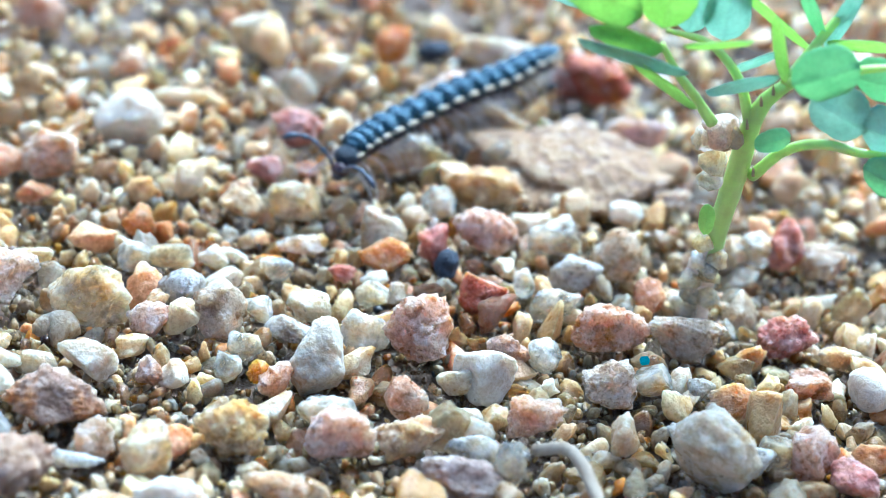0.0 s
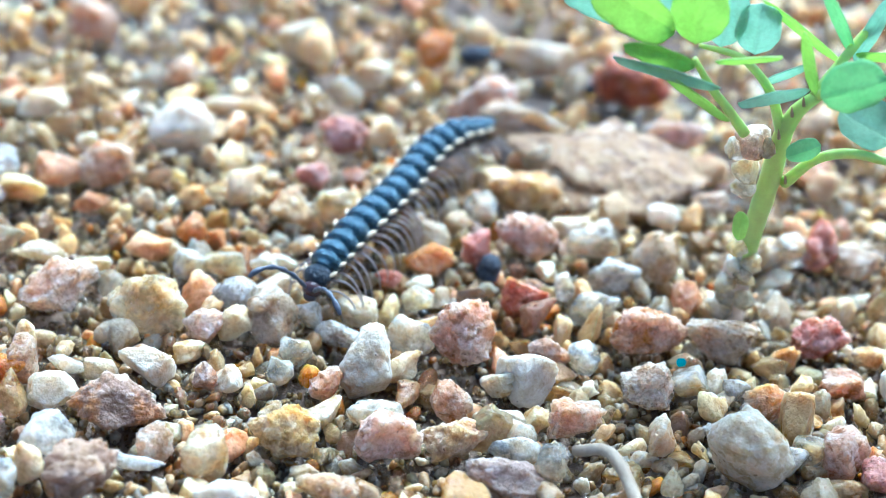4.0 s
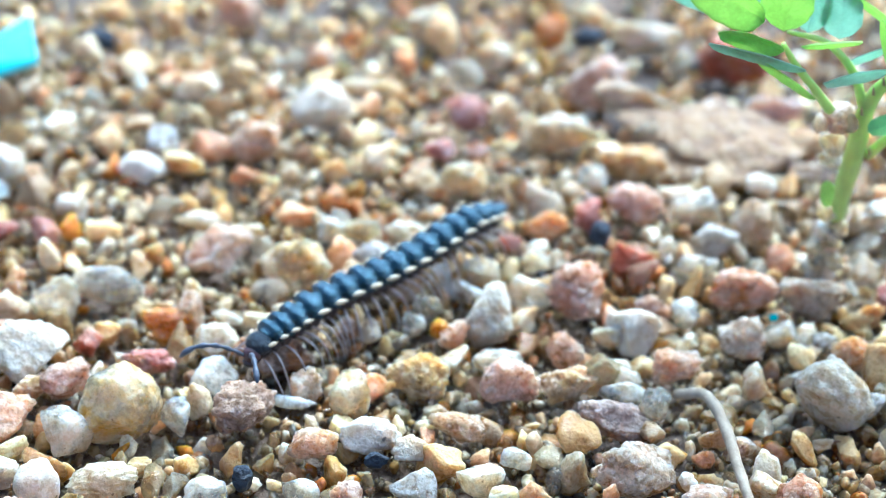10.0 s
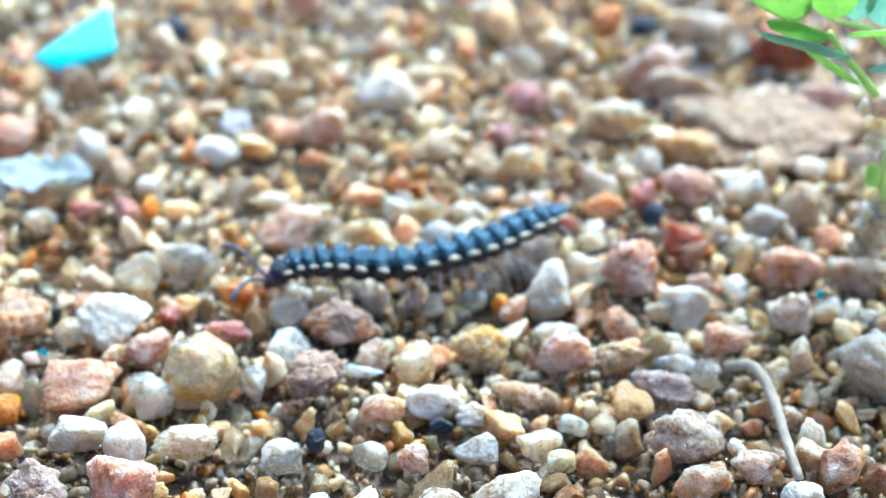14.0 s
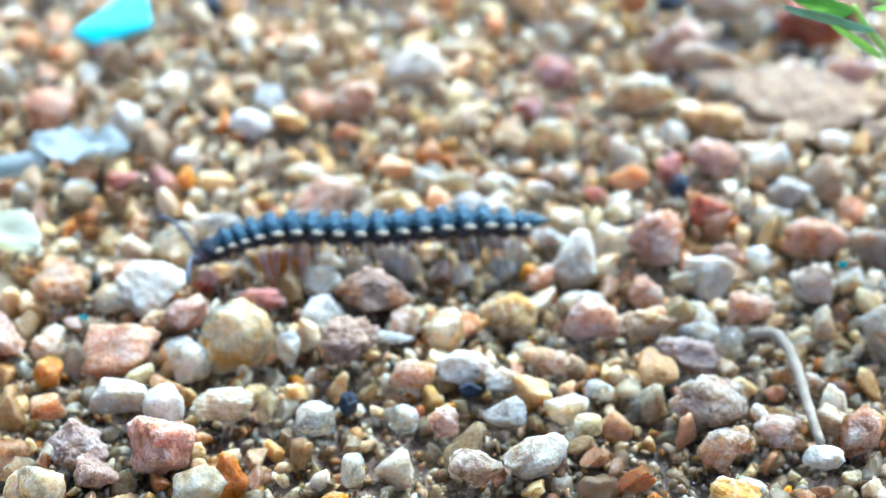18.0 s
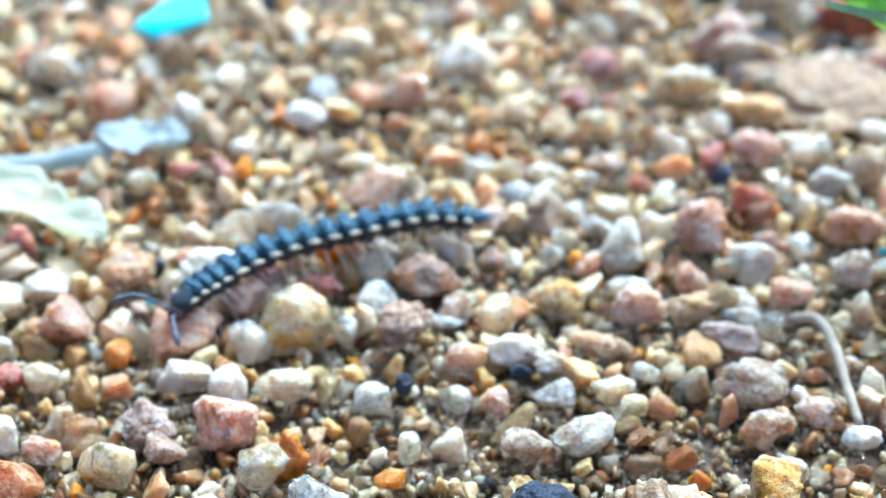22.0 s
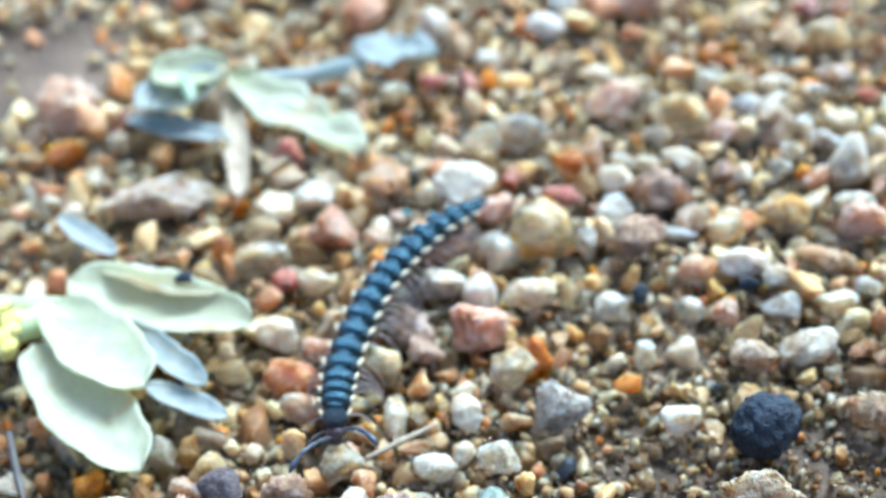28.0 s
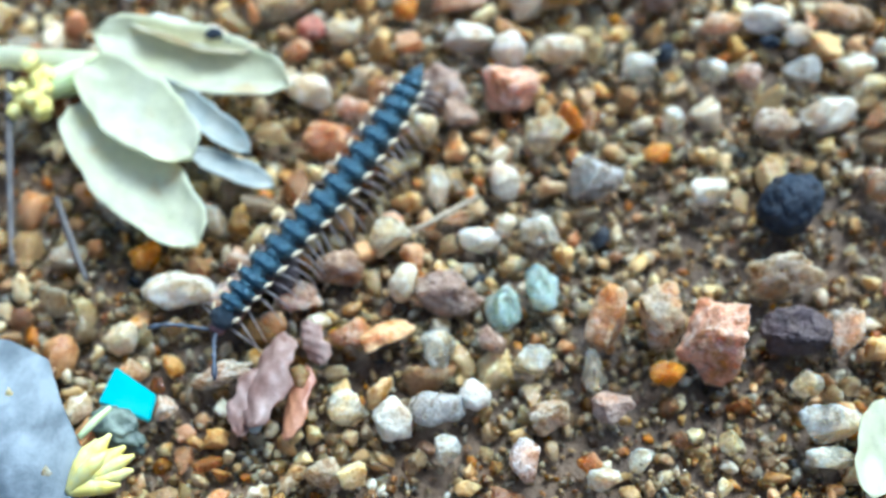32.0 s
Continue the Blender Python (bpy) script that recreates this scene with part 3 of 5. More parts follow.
def bare(x, y):
    """How bare the damp sand lies at a place, 0 to 1."""
    v = noise.noise((x * 0.06, y * 0.06, 11.0))
    near = 0.0
    for q, r in (((-10.57, 21.36, 0.00), 8.5), ((-16.36, 34.02, 0.00), 7.0), ((-18.45, 15.58, 0.00), 7.0), ((1.26, 46.17, 0.00), 4.5), ((-26.38, 12.76, 0.00), 4.0), ((-2.80, 24.85, 0.00), 4.0), ((-51.20, 19.08, 0.00), 4.0), ((-32.17, 16.75, 0.00), 4.5), ((-43.34, 15.19, 0.00), 3.5), ((-59.96, 22.23, 0.00), 4.0), ((0.38, 57.18, 0.00), 3.5), ((-14.62, 64.32, 0.00), 3.0), ((-4.05, 48.01, 0.00), 4.5), ((-18.38, 44.54, 0.00), 4.5), ((-13.91, 48.87, 0.00), 3.5), ((-15.88, 20.37, 0.00), 6.0), ((-26.81, 14.46, -0.00), 5.0), ((-42.34, 10.55, 0.00), 4.5), ((-8.53, 31.41, -0.00), 5.0), ((-82.05, 60.42, 0.00), 11.0), ((-68.46, 38.27, 0.00), 7.0), ((-5.73, 37.78, 0.00), 6.0)):
        near = max(near, 1.15 - ((x - q[0]) ** 2 + (y - q[1]) ** 2) ** 0.5 / r)
    return max(0.0, min(0.93, v * 0.7 - 0.1 + max(0.0, near) * 1.1))


def scatter(name, label, count, size, area, level, picks, rough, seed, clear, sink, hole=None, wet_light_gain=1.0):
    """Loose stones that nobody could count, in one mesh."""
    rng = np.random.default_rng(seed)
    shapes = [rock_points(rng, level, 11, 0.28 if level > 1 else 0.1, 0.36, 0.8, 0.016) for _ in range(24)]
    faces = BALLS[level][1]
    taken = list(TAKEN)
    vs, fs, base = [], [], 0
    x0, x1, y0, y1 = area
    spots = rng.uniform((x0, y0), (x1, y1), (count, 2))
    close = {}
    for x, y, r in taken:
        close.setdefault((int(x // 8), int(y // 8)), []).append((x, y, r))
    for x, y in spots:
        if hole and hole[0] < x < hole[1] and hole[2] < y < hole[3]:
            continue
        if size[0] > 1.2 and max((1.0 - ((x - q[0]) ** 2 + (y - q[1]) ** 2) ** 0.5 / r) * k for q, r, k in open_sand) > rng.random():
            continue
        s = size[0] * (size[1] / size[0]) ** (rng.random() ** 1.6)
        if bare(x, y) * (0.5 if size[1] < 1.0 else 1.0) > rng.random():
            continue
        cx, cy = int(x // 8), int(y // 8)
        if clear and any((q[0] - x) ** 2 + (q[1] - y) ** 2 < (q[2] * 0.85 + s * clear) ** 2
                         for i in (-1, 0, 1) for k in (-1, 0, 1) for q in close.get((cx + i, cy + k), ())):
            continue
        turn = np.array(Euler(rng.uniform(0, 6.28, 3).tolist()).to_matrix())
        v = (shapes[rng.integers(24)] * (s * rng.uniform(0.46, 0.68), s * rng.uniform(0.34, 0.52), s * rng.uniform(0.25, 0.42))) @ turn.T
        vs.append(v + (x, y, relief(x, y) + s * rng.uniform(0.1, sink)))
        fs.append(faces + base)
        base += len(v)
        if clear > 0.1:
            grown.append((x, y, s * 0.5))
            close.setdefault((cx, cy), []).append((x, y, s * 0.5))
    me = bpy.data.meshes.new(name)
    me.from_pydata((np.concatenate(vs) * MM).tolist(), [], np.concatenate(fs).tolist())
    me.materials.append(grain_material(name, picks, rough, wet_light_gain))
    me.polygons.foreach_set("use_smooth", [True] * len(me.polygons))
    ob = new(name, me)
    tagged(ob, label, name.replace("_", " "), kind="stuff")


grown = []
MIX = [("quartz", 0.26), ("honey", 0.26), ("peach", 0.12), ("cream", 0.10), ("tan", 0.07), ("white", 0.06), ("rose", 0.06), ("orange", 0.02), ("grey", 0.02), ("ochre", 0.02), ("plum", 0.01)]
FINE = [("honey", 0.21), ("tan", 0.10), ("quartz", 0.29), ("peach", 0.12), ("cream", 0.11), ("ochre", 0.05), ("orange", 0.05), ("plum", 0.04), ("grey", 0.02), ("dark", 0.01)]
scatter("gravel", "mixed cream, honey, pink and grey gravel", 11000, (1.3, 3.2), (-72, 32, 2, 96), 3, MIX, 0.3, 5, 0.13, 0.85)
# far stones: colour brightened 1.4 times in place of bright haze
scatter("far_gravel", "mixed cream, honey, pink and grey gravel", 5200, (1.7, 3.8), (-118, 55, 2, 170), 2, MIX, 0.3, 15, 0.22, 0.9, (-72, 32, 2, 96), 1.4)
TAKEN += grown
# dimmed colour: damp, plus some of the shade between larger stones
scatter("fine_gravel", "small cream, honey and rusty gravel", 26000, (0.75, 1.7), (-75, 34, -5, 98), 2, FINE, 0.35, 6, 0.02, 0.8, wet_light_gain=0.8)
# far small stones: haze put into the colour, 1.3 times brighter
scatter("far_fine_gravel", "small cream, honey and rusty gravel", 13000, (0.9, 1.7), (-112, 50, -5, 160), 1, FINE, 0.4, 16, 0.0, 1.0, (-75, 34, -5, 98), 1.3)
# grains in the gaps: halved colour holds damp and painted gap shade
scatter("sand_grains", "coarse pale sand grains between the stones", 46000, (0.35, 0.95), (-74, 30, 0, 92), 1, FINE, 0.3, 7, 0.0, 1.0, wet_light_gain=0.5)


# ---- parts ----
def part(name, bm, material, parent, label=""):
    me = bpy.data.meshes.new(name)
    bm.to_mesh(me)
    bm.free()
    me.materials.append(material)
    me.polygons.foreach_set("use_smooth", [True] * len(me.polygons))
    ob = new(name, me)
    ob.parent = parent
    if label:
        tagged(ob, label)
    return ob


def spline(pts, steps):
    """Points in millimetres, evenly along a smooth line through the given ones."""
    p = [Vector(q) for q in pts]
    p = [p[0] * 2 - p[1], *p, p[-1] * 2 - p[-2]]
    line = []
    for k in range(1, len(p) - 2):
        for j in range(12):
            t = j / 12
            a, b, c, d = p[k - 1:k + 3]
            line.append(0.5 * (2 * b + (c - a) * t + (2 * a - 5 * b + 4 * c - d) * t * t + (3 * b - a - 3 * c + d) * t ** 3))
    line.append(p[-2])
    run = np.concatenate([[0], np.cumsum([(line[k + 1] - line[k]).length for k in range(len(line) - 1)])])
    arr = np.array([tuple(q) for q in line])
    want = np.linspace(0, run[-1], steps)
    return np.stack([np.interp(want, run, arr[:, d]) for d in range(arr.shape[1])], 1)


def tube(pts, radii, sides=8, steps=16, wobble=0.0, seed=0):
    """A tapered round rod along points in millimetres."""
    rng = random.Random(seed)
    bm = bmesh.new()
    line = spline(pts, steps)
    rings = []
    for k, q in enumerate(line):
        d = Vector(line[min(k + 1, steps - 1)] - line[max(k - 1, 0)]).normalized()
        u = d.orthogonal().normalized() if k == 0 else (u - d * u.dot(d)).normalized()
        w = d.cross(u)
        r = np.interp(k / (steps - 1), np.linspace(0, 1, len(radii)), radii)
        rings.append([bm.verts.new((Vector(q) + (u * math.cos(a) + w * math.sin(a)) * r * (1 + rng.uniform(-wobble, wobble))) * MM)
                      for a in (2 * math.pi * i / sides for i in range(sides))])
    for a, b in zip(rings, rings[1:]):
        for i in range(sides):
            bm.faces.new((a[i], a[(i + 1) % sides], b[(i + 1) % sides], b[i]))
    bm.faces.new(rings[0][::-1])
    bm.faces.new(rings[-1])
    return bm


def blade(centre, along, across, cup=0.15, fold=0.0, thick=0.08, tip=1.0, ripple=0.0, seed=0, rows=14, cols=9, rib=0.0):
    """A leaf or petal: a thin cupped oval; centre, half-length and half-width as vectors in millimetres."""
    rng = random.Random(seed)
    c, a, b = Vector(centre), Vector(along), Vector(across)
    n = a.cross(b).normalized()
    half = b.length
    ph = rng.uniform(0, 6)
    bm = bmesh.new()
    grid = {}
    for side in (0, 1):
        for i in range(rows + 1):
            s = -1 + 2 * i / rows
            w = max(0.04, (1 - abs(s) ** (2.2 if s < 0 else 2.0 * tip + 0.3)) ** 0.5) if abs(s) < 1 else 0.04
            for j in range(cols + 1):
                t = (-1 + 2 * j / cols) * (1 + ripple * 0.9 * math.sin(7 * s + ph) + ripple * 0.5 * math.sin(15 * s + 2 * ph))
                q = c + a * s + b * (t * w)
                lift = cup * half * (t * t * w + 0.7 * s * s) + fold * half * abs(t) * w
                lift += ripple * half * (math.sin(5 * s + 3 * t + ph) * abs(t) + 0.45 * math.sin(11 * s - 6 * t + 2 * ph) + 0.25 * math.sin(19 * t + 4 * s))
                lift -= rib * half * math.exp(-(t / 0.10) ** 2)
                grid[side, i, j] = bm.verts.new((q + n * (lift + (thick if side else 0))) * MM)
    for i in range(rows):
        for j in range(cols):
            for side in (0, 1):
                f = [grid[side, i, j], grid[side, i + 1, j], grid[side, i + 1, j + 1], grid[side, i, j + 1]]
                bm.faces.new(f if side else f[::-1])
    edge = [(i, 0) for i in range(rows)] + [(rows, j) for j in range(cols)] + [(i, cols) for i in range(rows, 0, -1)] + [(0, j) for j in range(cols, 0, -1)]
    for k, e in enumerate(edge):
        g = edge[(k + 1) % len(edge)]
        bm.faces.new((grid[0, *e], grid[0, *g], grid[1, *g], grid[1, *e]))
    bmesh.ops.recalc_face_normals(bm, faces=bm.faces)
    return bm


def thin_material(name, colour, second, through, rough=0.45, scale=900, stain=None, share=0.5):
    """A leaf or petal that light shines through."""
    m, n, l, p = shader(name)
    t = noise_node(n, l, scale, 5, 0.65)
    fine = noise_node(n, l, scale * 4.5, 3, 0.6)
    out = ramp(n, l, t.outputs["Fac"], [(0.38, second), (0.60, colour)]).outputs[0]
    out = mixed(n, l, 1.0, out, ramp(n, l, fine.outputs["Fac"], [(0.32, (0.86, 0.87, 0.84)), (0.62, (1.05, 1.05, 1.05))]).outputs[0], "MULTIPLY")
    if stain:
        blot = noise_node(n, l, scale * 0.8, 6, 0.7)
        out = mixed(n, l, ramp(n, l, blot.outputs["Fac"], [(0.60, (0, 0, 0)), (0.70, (0.85,) * 3)]).outputs[0], out, stain)
    l.new(out, p.inputs["Base Color"])
    l.new(ramp(n, l, t.outputs["Fac"], [(0.4, (rough * 1.5,) * 3), (0.6, (rough,) * 3)]).outputs[0], p.inputs["Roughness"])
    both = math_node(n, l, "ADD", t.outputs["Fac"], math_node(n, l, "MULTIPLY", fine.outputs["Fac"], 0.3))
    bump(n, l, p, both, 0.5, 0.0004)
    tr = n.new("ShaderNodeBsdfTranslucent")
    l.new(mixed(n, l, 0.5, through, out), tr.inputs["Color"])
    mix = n.new("ShaderNodeMixShader")
    mix.inputs[0].default_value = share
    l.new(p.outputs[0], mix.inputs[1])
    l.new(tr.outputs[0], mix.inputs[2])
    l.new(mix.outputs[0], n["Material Output"].inputs["Surface"])
    return m


def plain_material(name, colour, second, rough=0.5, scale=600, strength=0.4, spec=0.5):
    m, n, l, p = shader(name)
    t = noise_node(n, l, scale, 5, 0.6)
    col = ramp(n, l, t.outputs["Fac"], [(0.35, second), (0.62, colour)])
    l.new(col.outputs[0], p.inputs["Base Color"])
    p.inputs["Roughness"].default_value = rough
    p.inputs["Specular IOR Level"].default_value = spec
    bump(n, l, p, t.outputs["Fac"], strength, 0.0003)
    return m


# ---- seedling ----
LEAF = thin_material("leaf_green", (0.55, 0.74, 0.24), (0.44, 0.62, 0.18), (0.72, 0.90, 0.28), 0.25, 900, None, 0.6)
LEAF_BACK = thin_material("leaf_blue_green", (0.54, 0.70, 0.58), (0.40, 0.57, 0.45), (0.56, 0.76, 0.58), 0.25, 900, None, 0.62)
STEM = plain_material("stem_green", (0.52, 0.66, 0.16), (0.44, 0.52, 0.14), 0.4, 700)
STEM.node_tree.nodes["Principled BSDF"].inputs["Subsurface Weight"].default_value = 0.6
STEM.node_tree.nodes["Principled BSDF"].inputs["Subsurface Radius"].default_value = (0.8, 1.0, 0.3)
STEM.node_tree.nodes["Principled BSDF"].inputs["Subsurface Scale"].default_value = 0.001
LEAF_MID = thin_material("leaf_mid_green", (0.46, 0.68, 0.38), (0.34, 0.56, 0.29), (0.54, 0.80, 0.42), 0.25, 900, None, 0.6)
TWIG_BROWN = plain_material("bristle_brown", (0.36, 0.24, 0.13), (0.20, 0.12, 0.06), 0.6, 900)
BARK = plain_material("sandy_stem", (0.78, 0.66, 0.48), (0.46, 0.32, 0.20), 0.8, 900, 0.9)


def build_seedling():
    plant = new("seedling")
    base = Vector((8.67, 76.80, -0.31))
    plant.location = base * MM
    tagged(plant, "young green seedling with oval leaflets rooted in gravel", "plant")
    rel = lambda q: Vector(q) - base
    rod = lambda name, mat, pts, radii, seed=0, label="", steps=18, wob=0.04: part(name, tube([rel(q) for q in pts], radii, 9, steps, wob, seed), mat, plant, label)
    rod("stem", STEM, [(8.84, 75.3, 4.6), (8.86, 75.0, 5.8), (8.90, 74.59, 7.37), (9.04, 73.47, 11.11), (9.09, 72.55, 14.18), (9.49, 71.96, 16.13), (10.39, 71.59, 17.37)], (0.58, 0.6, 0.62, 0.62, 0.56, 0.48, 0.32))
    rod("stem_foot", BARK, [(8.74, 76.80, -1.39), (8.62, 76.43, 1.24), (8.66, 75.6, 4.0), (8.84, 75.05, 5.9)], (1.0, 0.92, 0.86, 0.60), 2, "sand-crusted brown stem foot", 14, 0.14)
    rod("branch", STEM, [(6.96, 71.41, 14.63), (5.69, 70.92, 16.27), (4.64, 70.55, 17.50), (3.54, 70.05, 19.16)], (0.32, 0.26, 0.22, 0.16))
    rod("branch", STEM, [(8.92, 72.43, 14.58), (7.99, 71.73, 16.89), (6.93, 71.31, 18.31), (5.72, 71.04, 19.21), (3.70, 70.94, 19.54)], (0.32, 0.28, 0.24, 0.2, 0.12))
    rod("branch", STEM, [(9.88, 73.53, 10.91), (10.92, 71.77, 13.42), (12.40, 70.35, 14.83), (14.56, 70.41, 14.63), (16.94, 70.38, 14.73)], (0.36, 0.3, 0.28, 0.24, 0.15))
    rod("branch", STEM, [(10.19, 71.65, 17.18), (10.99, 72.21, 18.62), (11.91, 72.74, 20.18), (13.12, 73.10, 22.32)], (0.36, 0.28, 0.24, 0.15))
    rod("branch", STEM, [(10.32, 71.62, 17.28), (11.32, 70.22, 18.60), (12.77, 68.92, 19.59), (15.43, 68.68, 20.40)], (0.3, 0.26, 0.22, 0.15))
    def leaflet(mat, centre, along, across):
        bm = blade(Vector(centre) - base, along, across, 0.14, 0.05, 0.06, 1.1, 0.03, len(plant.children), 16, 16, 0.08)
        part("leaflet", bm, mat, plant, "blue-green underside of a leaflet" if mat is LEAF_BACK else "")

    leaflet(LEAF, (3.39, 69.27, 21.75), (-0.04, -0.66, 1.85), (1.47, 0.02, -0.07))
    leaflet(LEAF, (0.08, 68.68, 22.08), (2.20, 0.25, -1.06), (0.44, -0.63, 1.41))
    leaflet(LEAF_BACK, (-1.50, 71.58, 20.72), (2.15, 0.18, -0.59), (0.19, -0.43, 0.77))
    leaflet(LEAF_BACK, (6.68, 72.24, 20.20), (-0.12, -0.49, 1.63), (1.20, -0.01, 0.03))
    leaflet(LEAF_BACK, (4.96, 72.09, 20.70), (0.04, -0.58, 1.93), (1.11, 0.04, -0.13))
    leaflet(LEAF, (1.71, 68.31, 19.96), (1.88, 0.11, -0.38), (0.12, -0.56, 0.76))
    leaflet(LEAF_BACK, (2.19, 68.05, 19.17), (2.79, 0.16, -0.54), (0.10, -0.57, 0.54))
    leaflet(LEAF, (3.98, 69.03, 17.56), (1.89, 0.38, -1.27), (0.17, -0.45, 0.37))
    leaflet(LEAF, (6.13, 68.76, 20.14), (1.61, -0.12, 0.41), (0.05, -0.59, 0.41))
    leaflet(LEAF_BACK, (7.92, 70.57, 17.45), (1.71, -0.23, 0.76), (0.02, -0.45, 0.59))
    leaflet(LEAF, (8.96, 72.69, 20.38), (2.35, 0.49, -1.65), (0.13, -0.20, 0.26))
    leaflet(LEAF_MID, (10.66, 72.38, 21.39), (1.23, 0.61, -2.02), (0.28, -0.34, 0.22))
    leaflet(LEAF_MID, (11.43, 67.96, 19.47), (1.45, -0.25, 0.84), (0.67, 0.27, -1.35))
    leaflet(LEAF_BACK, (12.91, 69.76, 16.80), (1.61, 0.23, -0.77), (-0.30, 0.39, -1.52))
    leaflet(LEAF_MID, (10.04, 70.45, 14.49), (0.80, -0.17, 0.56), (0.32, 0.04, -0.58))
    leaflet(LEAF_BACK, (8.53, 72.39, 18.03), (1.07, -0.22, 0.72), (0.06, -0.35, 0.48))
    leaflet(LEAF, (7.68, 71.08, 9.05), (-0.06, -0.33, 1.09), (0.44, -0.04, -0.10))
    leaflet(LEAF, (9.36, 69.85, 19.82), (0.69, 0.57, -1.90), (0.27, -0.31, 0.15))
    leaflet(LEAF_BACK, (12.45, 72.55, 20.84), (0.42, -0.68, 2.15), (0.42, -0.05, -0.12))
    leaflet(LEAF_MID, (14.85, 70.22, 18.60), (1.66, 0.03, -0.11), (0.46, 0.24, -1.27))
    leaflet(LEAF_BACK, (15.41, 69.99, 16.02), (1.28, 0.10, -0.35), (0.15, 0.30, -1.46))
    leaflet(LEAF, (13.72, 72.95, 19.50), (1.76, -0.04, 0.12), (0.01, -0.41, 0.46))
    leaflet(LEAF_MID, (16.24, 69.73, 13.57), (1.53, 0.17, -0.57), (0.01, 0.13, -1.12))
    leaflet(LEAF_BACK, (2.21, 72.45, 21.18), (0.63, -0.58, 1.93), (1.06, 0.04, -0.14))
    for node in ((8.85, 71.85, 14.51), (9.23, 71.47, 16.09), (9.69, 71.35, 16.84), (9.85, 72.90, 11.32)):
        q = Vector(node) - base
        part("stipule", tube([q - Vector((0, 0, 0.15)), q + Vector((-0.06, 0, 0.12)), q + Vector((-0.14, -0.05, 0.45))], (0.10, 0.08, 0.02), 6, 6, 0.1), TWIG_BROWN, plant, "brown bristle at a node")
    rng = np.random.default_rng(4)
    for centre, r in (
        ((7.47, 71.84, 13.88), 1.05),
        ((6.83, 72.04, 13.21), 0.95),
        ((7.42, 72.40, 12.01), 0.90),
        ((7.52, 72.79, 10.69), 0.80),
        ((8.12, 71.88, 13.74), 0.70),
        ((8.23, 74.69, 4.38), 0.75),
        ((8.98, 74.98, 3.41), 0.80),
        ((8.32, 75.46, 1.82), 0.85),
        ((8.15, 74.24, 5.86), 0.65),
        ((9.20, 74.60, 4.75), 0.70),
        ((7.90, 75.10, 2.70), 0.80),
        ((9.10, 75.50, 1.70), 0.85),
        ((8.00, 75.80, 0.60), 0.95),
        ((8.75, 74.35, 4.10), 0.62),
    ):
        centre = Vector(centre) - base
        bm = bmesh.new()
        for q in rock_points(rng, 3, 8, 0.25) * (r, r * 0.9, r * 0.9):
            bm.verts.new((Vector(q) + centre) * MM)
        bm.verts.ensure_lookup_table()
        for f in BALLS[3][1]:
            bm.faces.new([bm.verts[i] for i in f])
        part("sand_clump", bm, MATS["peach" if r > 1.0 else "honey"], plant, "sand grains stuck to the stem")


build_seedling()


# ---- fallen flowers and litter ----
PETAL = thin_material("petal_cream", (0.76, 0.74, 0.55), (0.68, 0.67, 0.42), (0.84, 0.82, 0.56), 0.35, 210, (0.66, 0.50, 0.26), 0.55)
PETAL_STAINED = thin_material("petal_stained", (0.90, 0.89, 0.78), (0.66, 0.50, 0.28), (0.85, 0.82, 0.66), 0.4, 280, (0.36, 0.21, 0.09))
PETAL_OLD = thin_material("petal_grey_white", (0.60, 0.60, 0.53), (0.40, 0.44, 0.40), (0.58, 0.62, 0.57), 0.35, 330, (0.42, 0.36, 0.26))
YELLOW = plain_material("stamen_yellow", (0.780, 0.620, 0.110), (0.640, 0.600, 0.260), 0.5, 900)
BUD = plain_material("bud_grey_green", (0.190, 0.215, 0.150), (0.045, 0.060, 0.042), 0.5, 800, 0.9)
PALE_GREEN = plain_material("receptacle_green", (0.640, 0.688, 0.384), (0.560, 0.640, 0.240), 0.45, 400)
GREENISH = plain_material("calyx_green", (0.320, 0.400, 0.208), (0.416, 0.448, 0.304), 0.5, 500)
CYAN = plain_material("cyan_plastic", (0.120, 0.600, 0.570), (0.085, 0.520, 0.505), 0.35, 300, 0.1)
TEAL = plain_material("teal_plastic", (0.01, 0.33, 0.33), (0.01, 0.25, 0.26), 0.4, 300, 0.2)
STRAW = plain_material("dry_stalk", (0.420, 0.335, 0.215), (0.270, 0.200, 0.118), 0.7, 900, 0.6)
HUSK = thin_material("husk_brown", (0.560, 0.400, 0.320), (0.300, 0.165, 0.125), (0.620, 0.380, 0.240), 0.3, 420, (0.240, 0.090, 0.050))
SPLINTER = plain_material("splinter_rust", (0.400, 0.184, 0.088), (0.240, 0.088, 0.048), 0.4, 500, 0.8)
TWIG = plain_material("dark_twig", (0.10, 0.085, 0.07), (0.05, 0.04, 0.035), 0.6, 700, 0.6)
FLAKE = plain_material("pale_flake", (0.250, 0.270, 0.268), (0.090, 0.104, 0.110), 0.55, 330, 0.9, 0.25)


def litter(name, label, category, place):
    ob = new(name)
    ob.location = Vector(place) * MM
    return tagged(ob, label, category)


def petal(owner, a, b, half, lift, cup, mat, seed, name="petal", label="", roll=0.0, ripple=0.06):
    """A petal from point a to point b, so many millimetres half wide."""
    p, q = Vector(a) - owner.location / MM, Vector(b) - owner.location / MM
    along = (q - p) / 2
    across = Vector((0, 0, 1)).cross(along).normalized() * half
    across = Matrix.Rotation(radians(roll), 3, along.normalized()) @ across
    part(name, blade((p + q) / 2 + Vector((0, 0, lift)), along, across, cup, 0, 0.12, 1.0, ripple, seed, 18, 12), mat, owner, label)


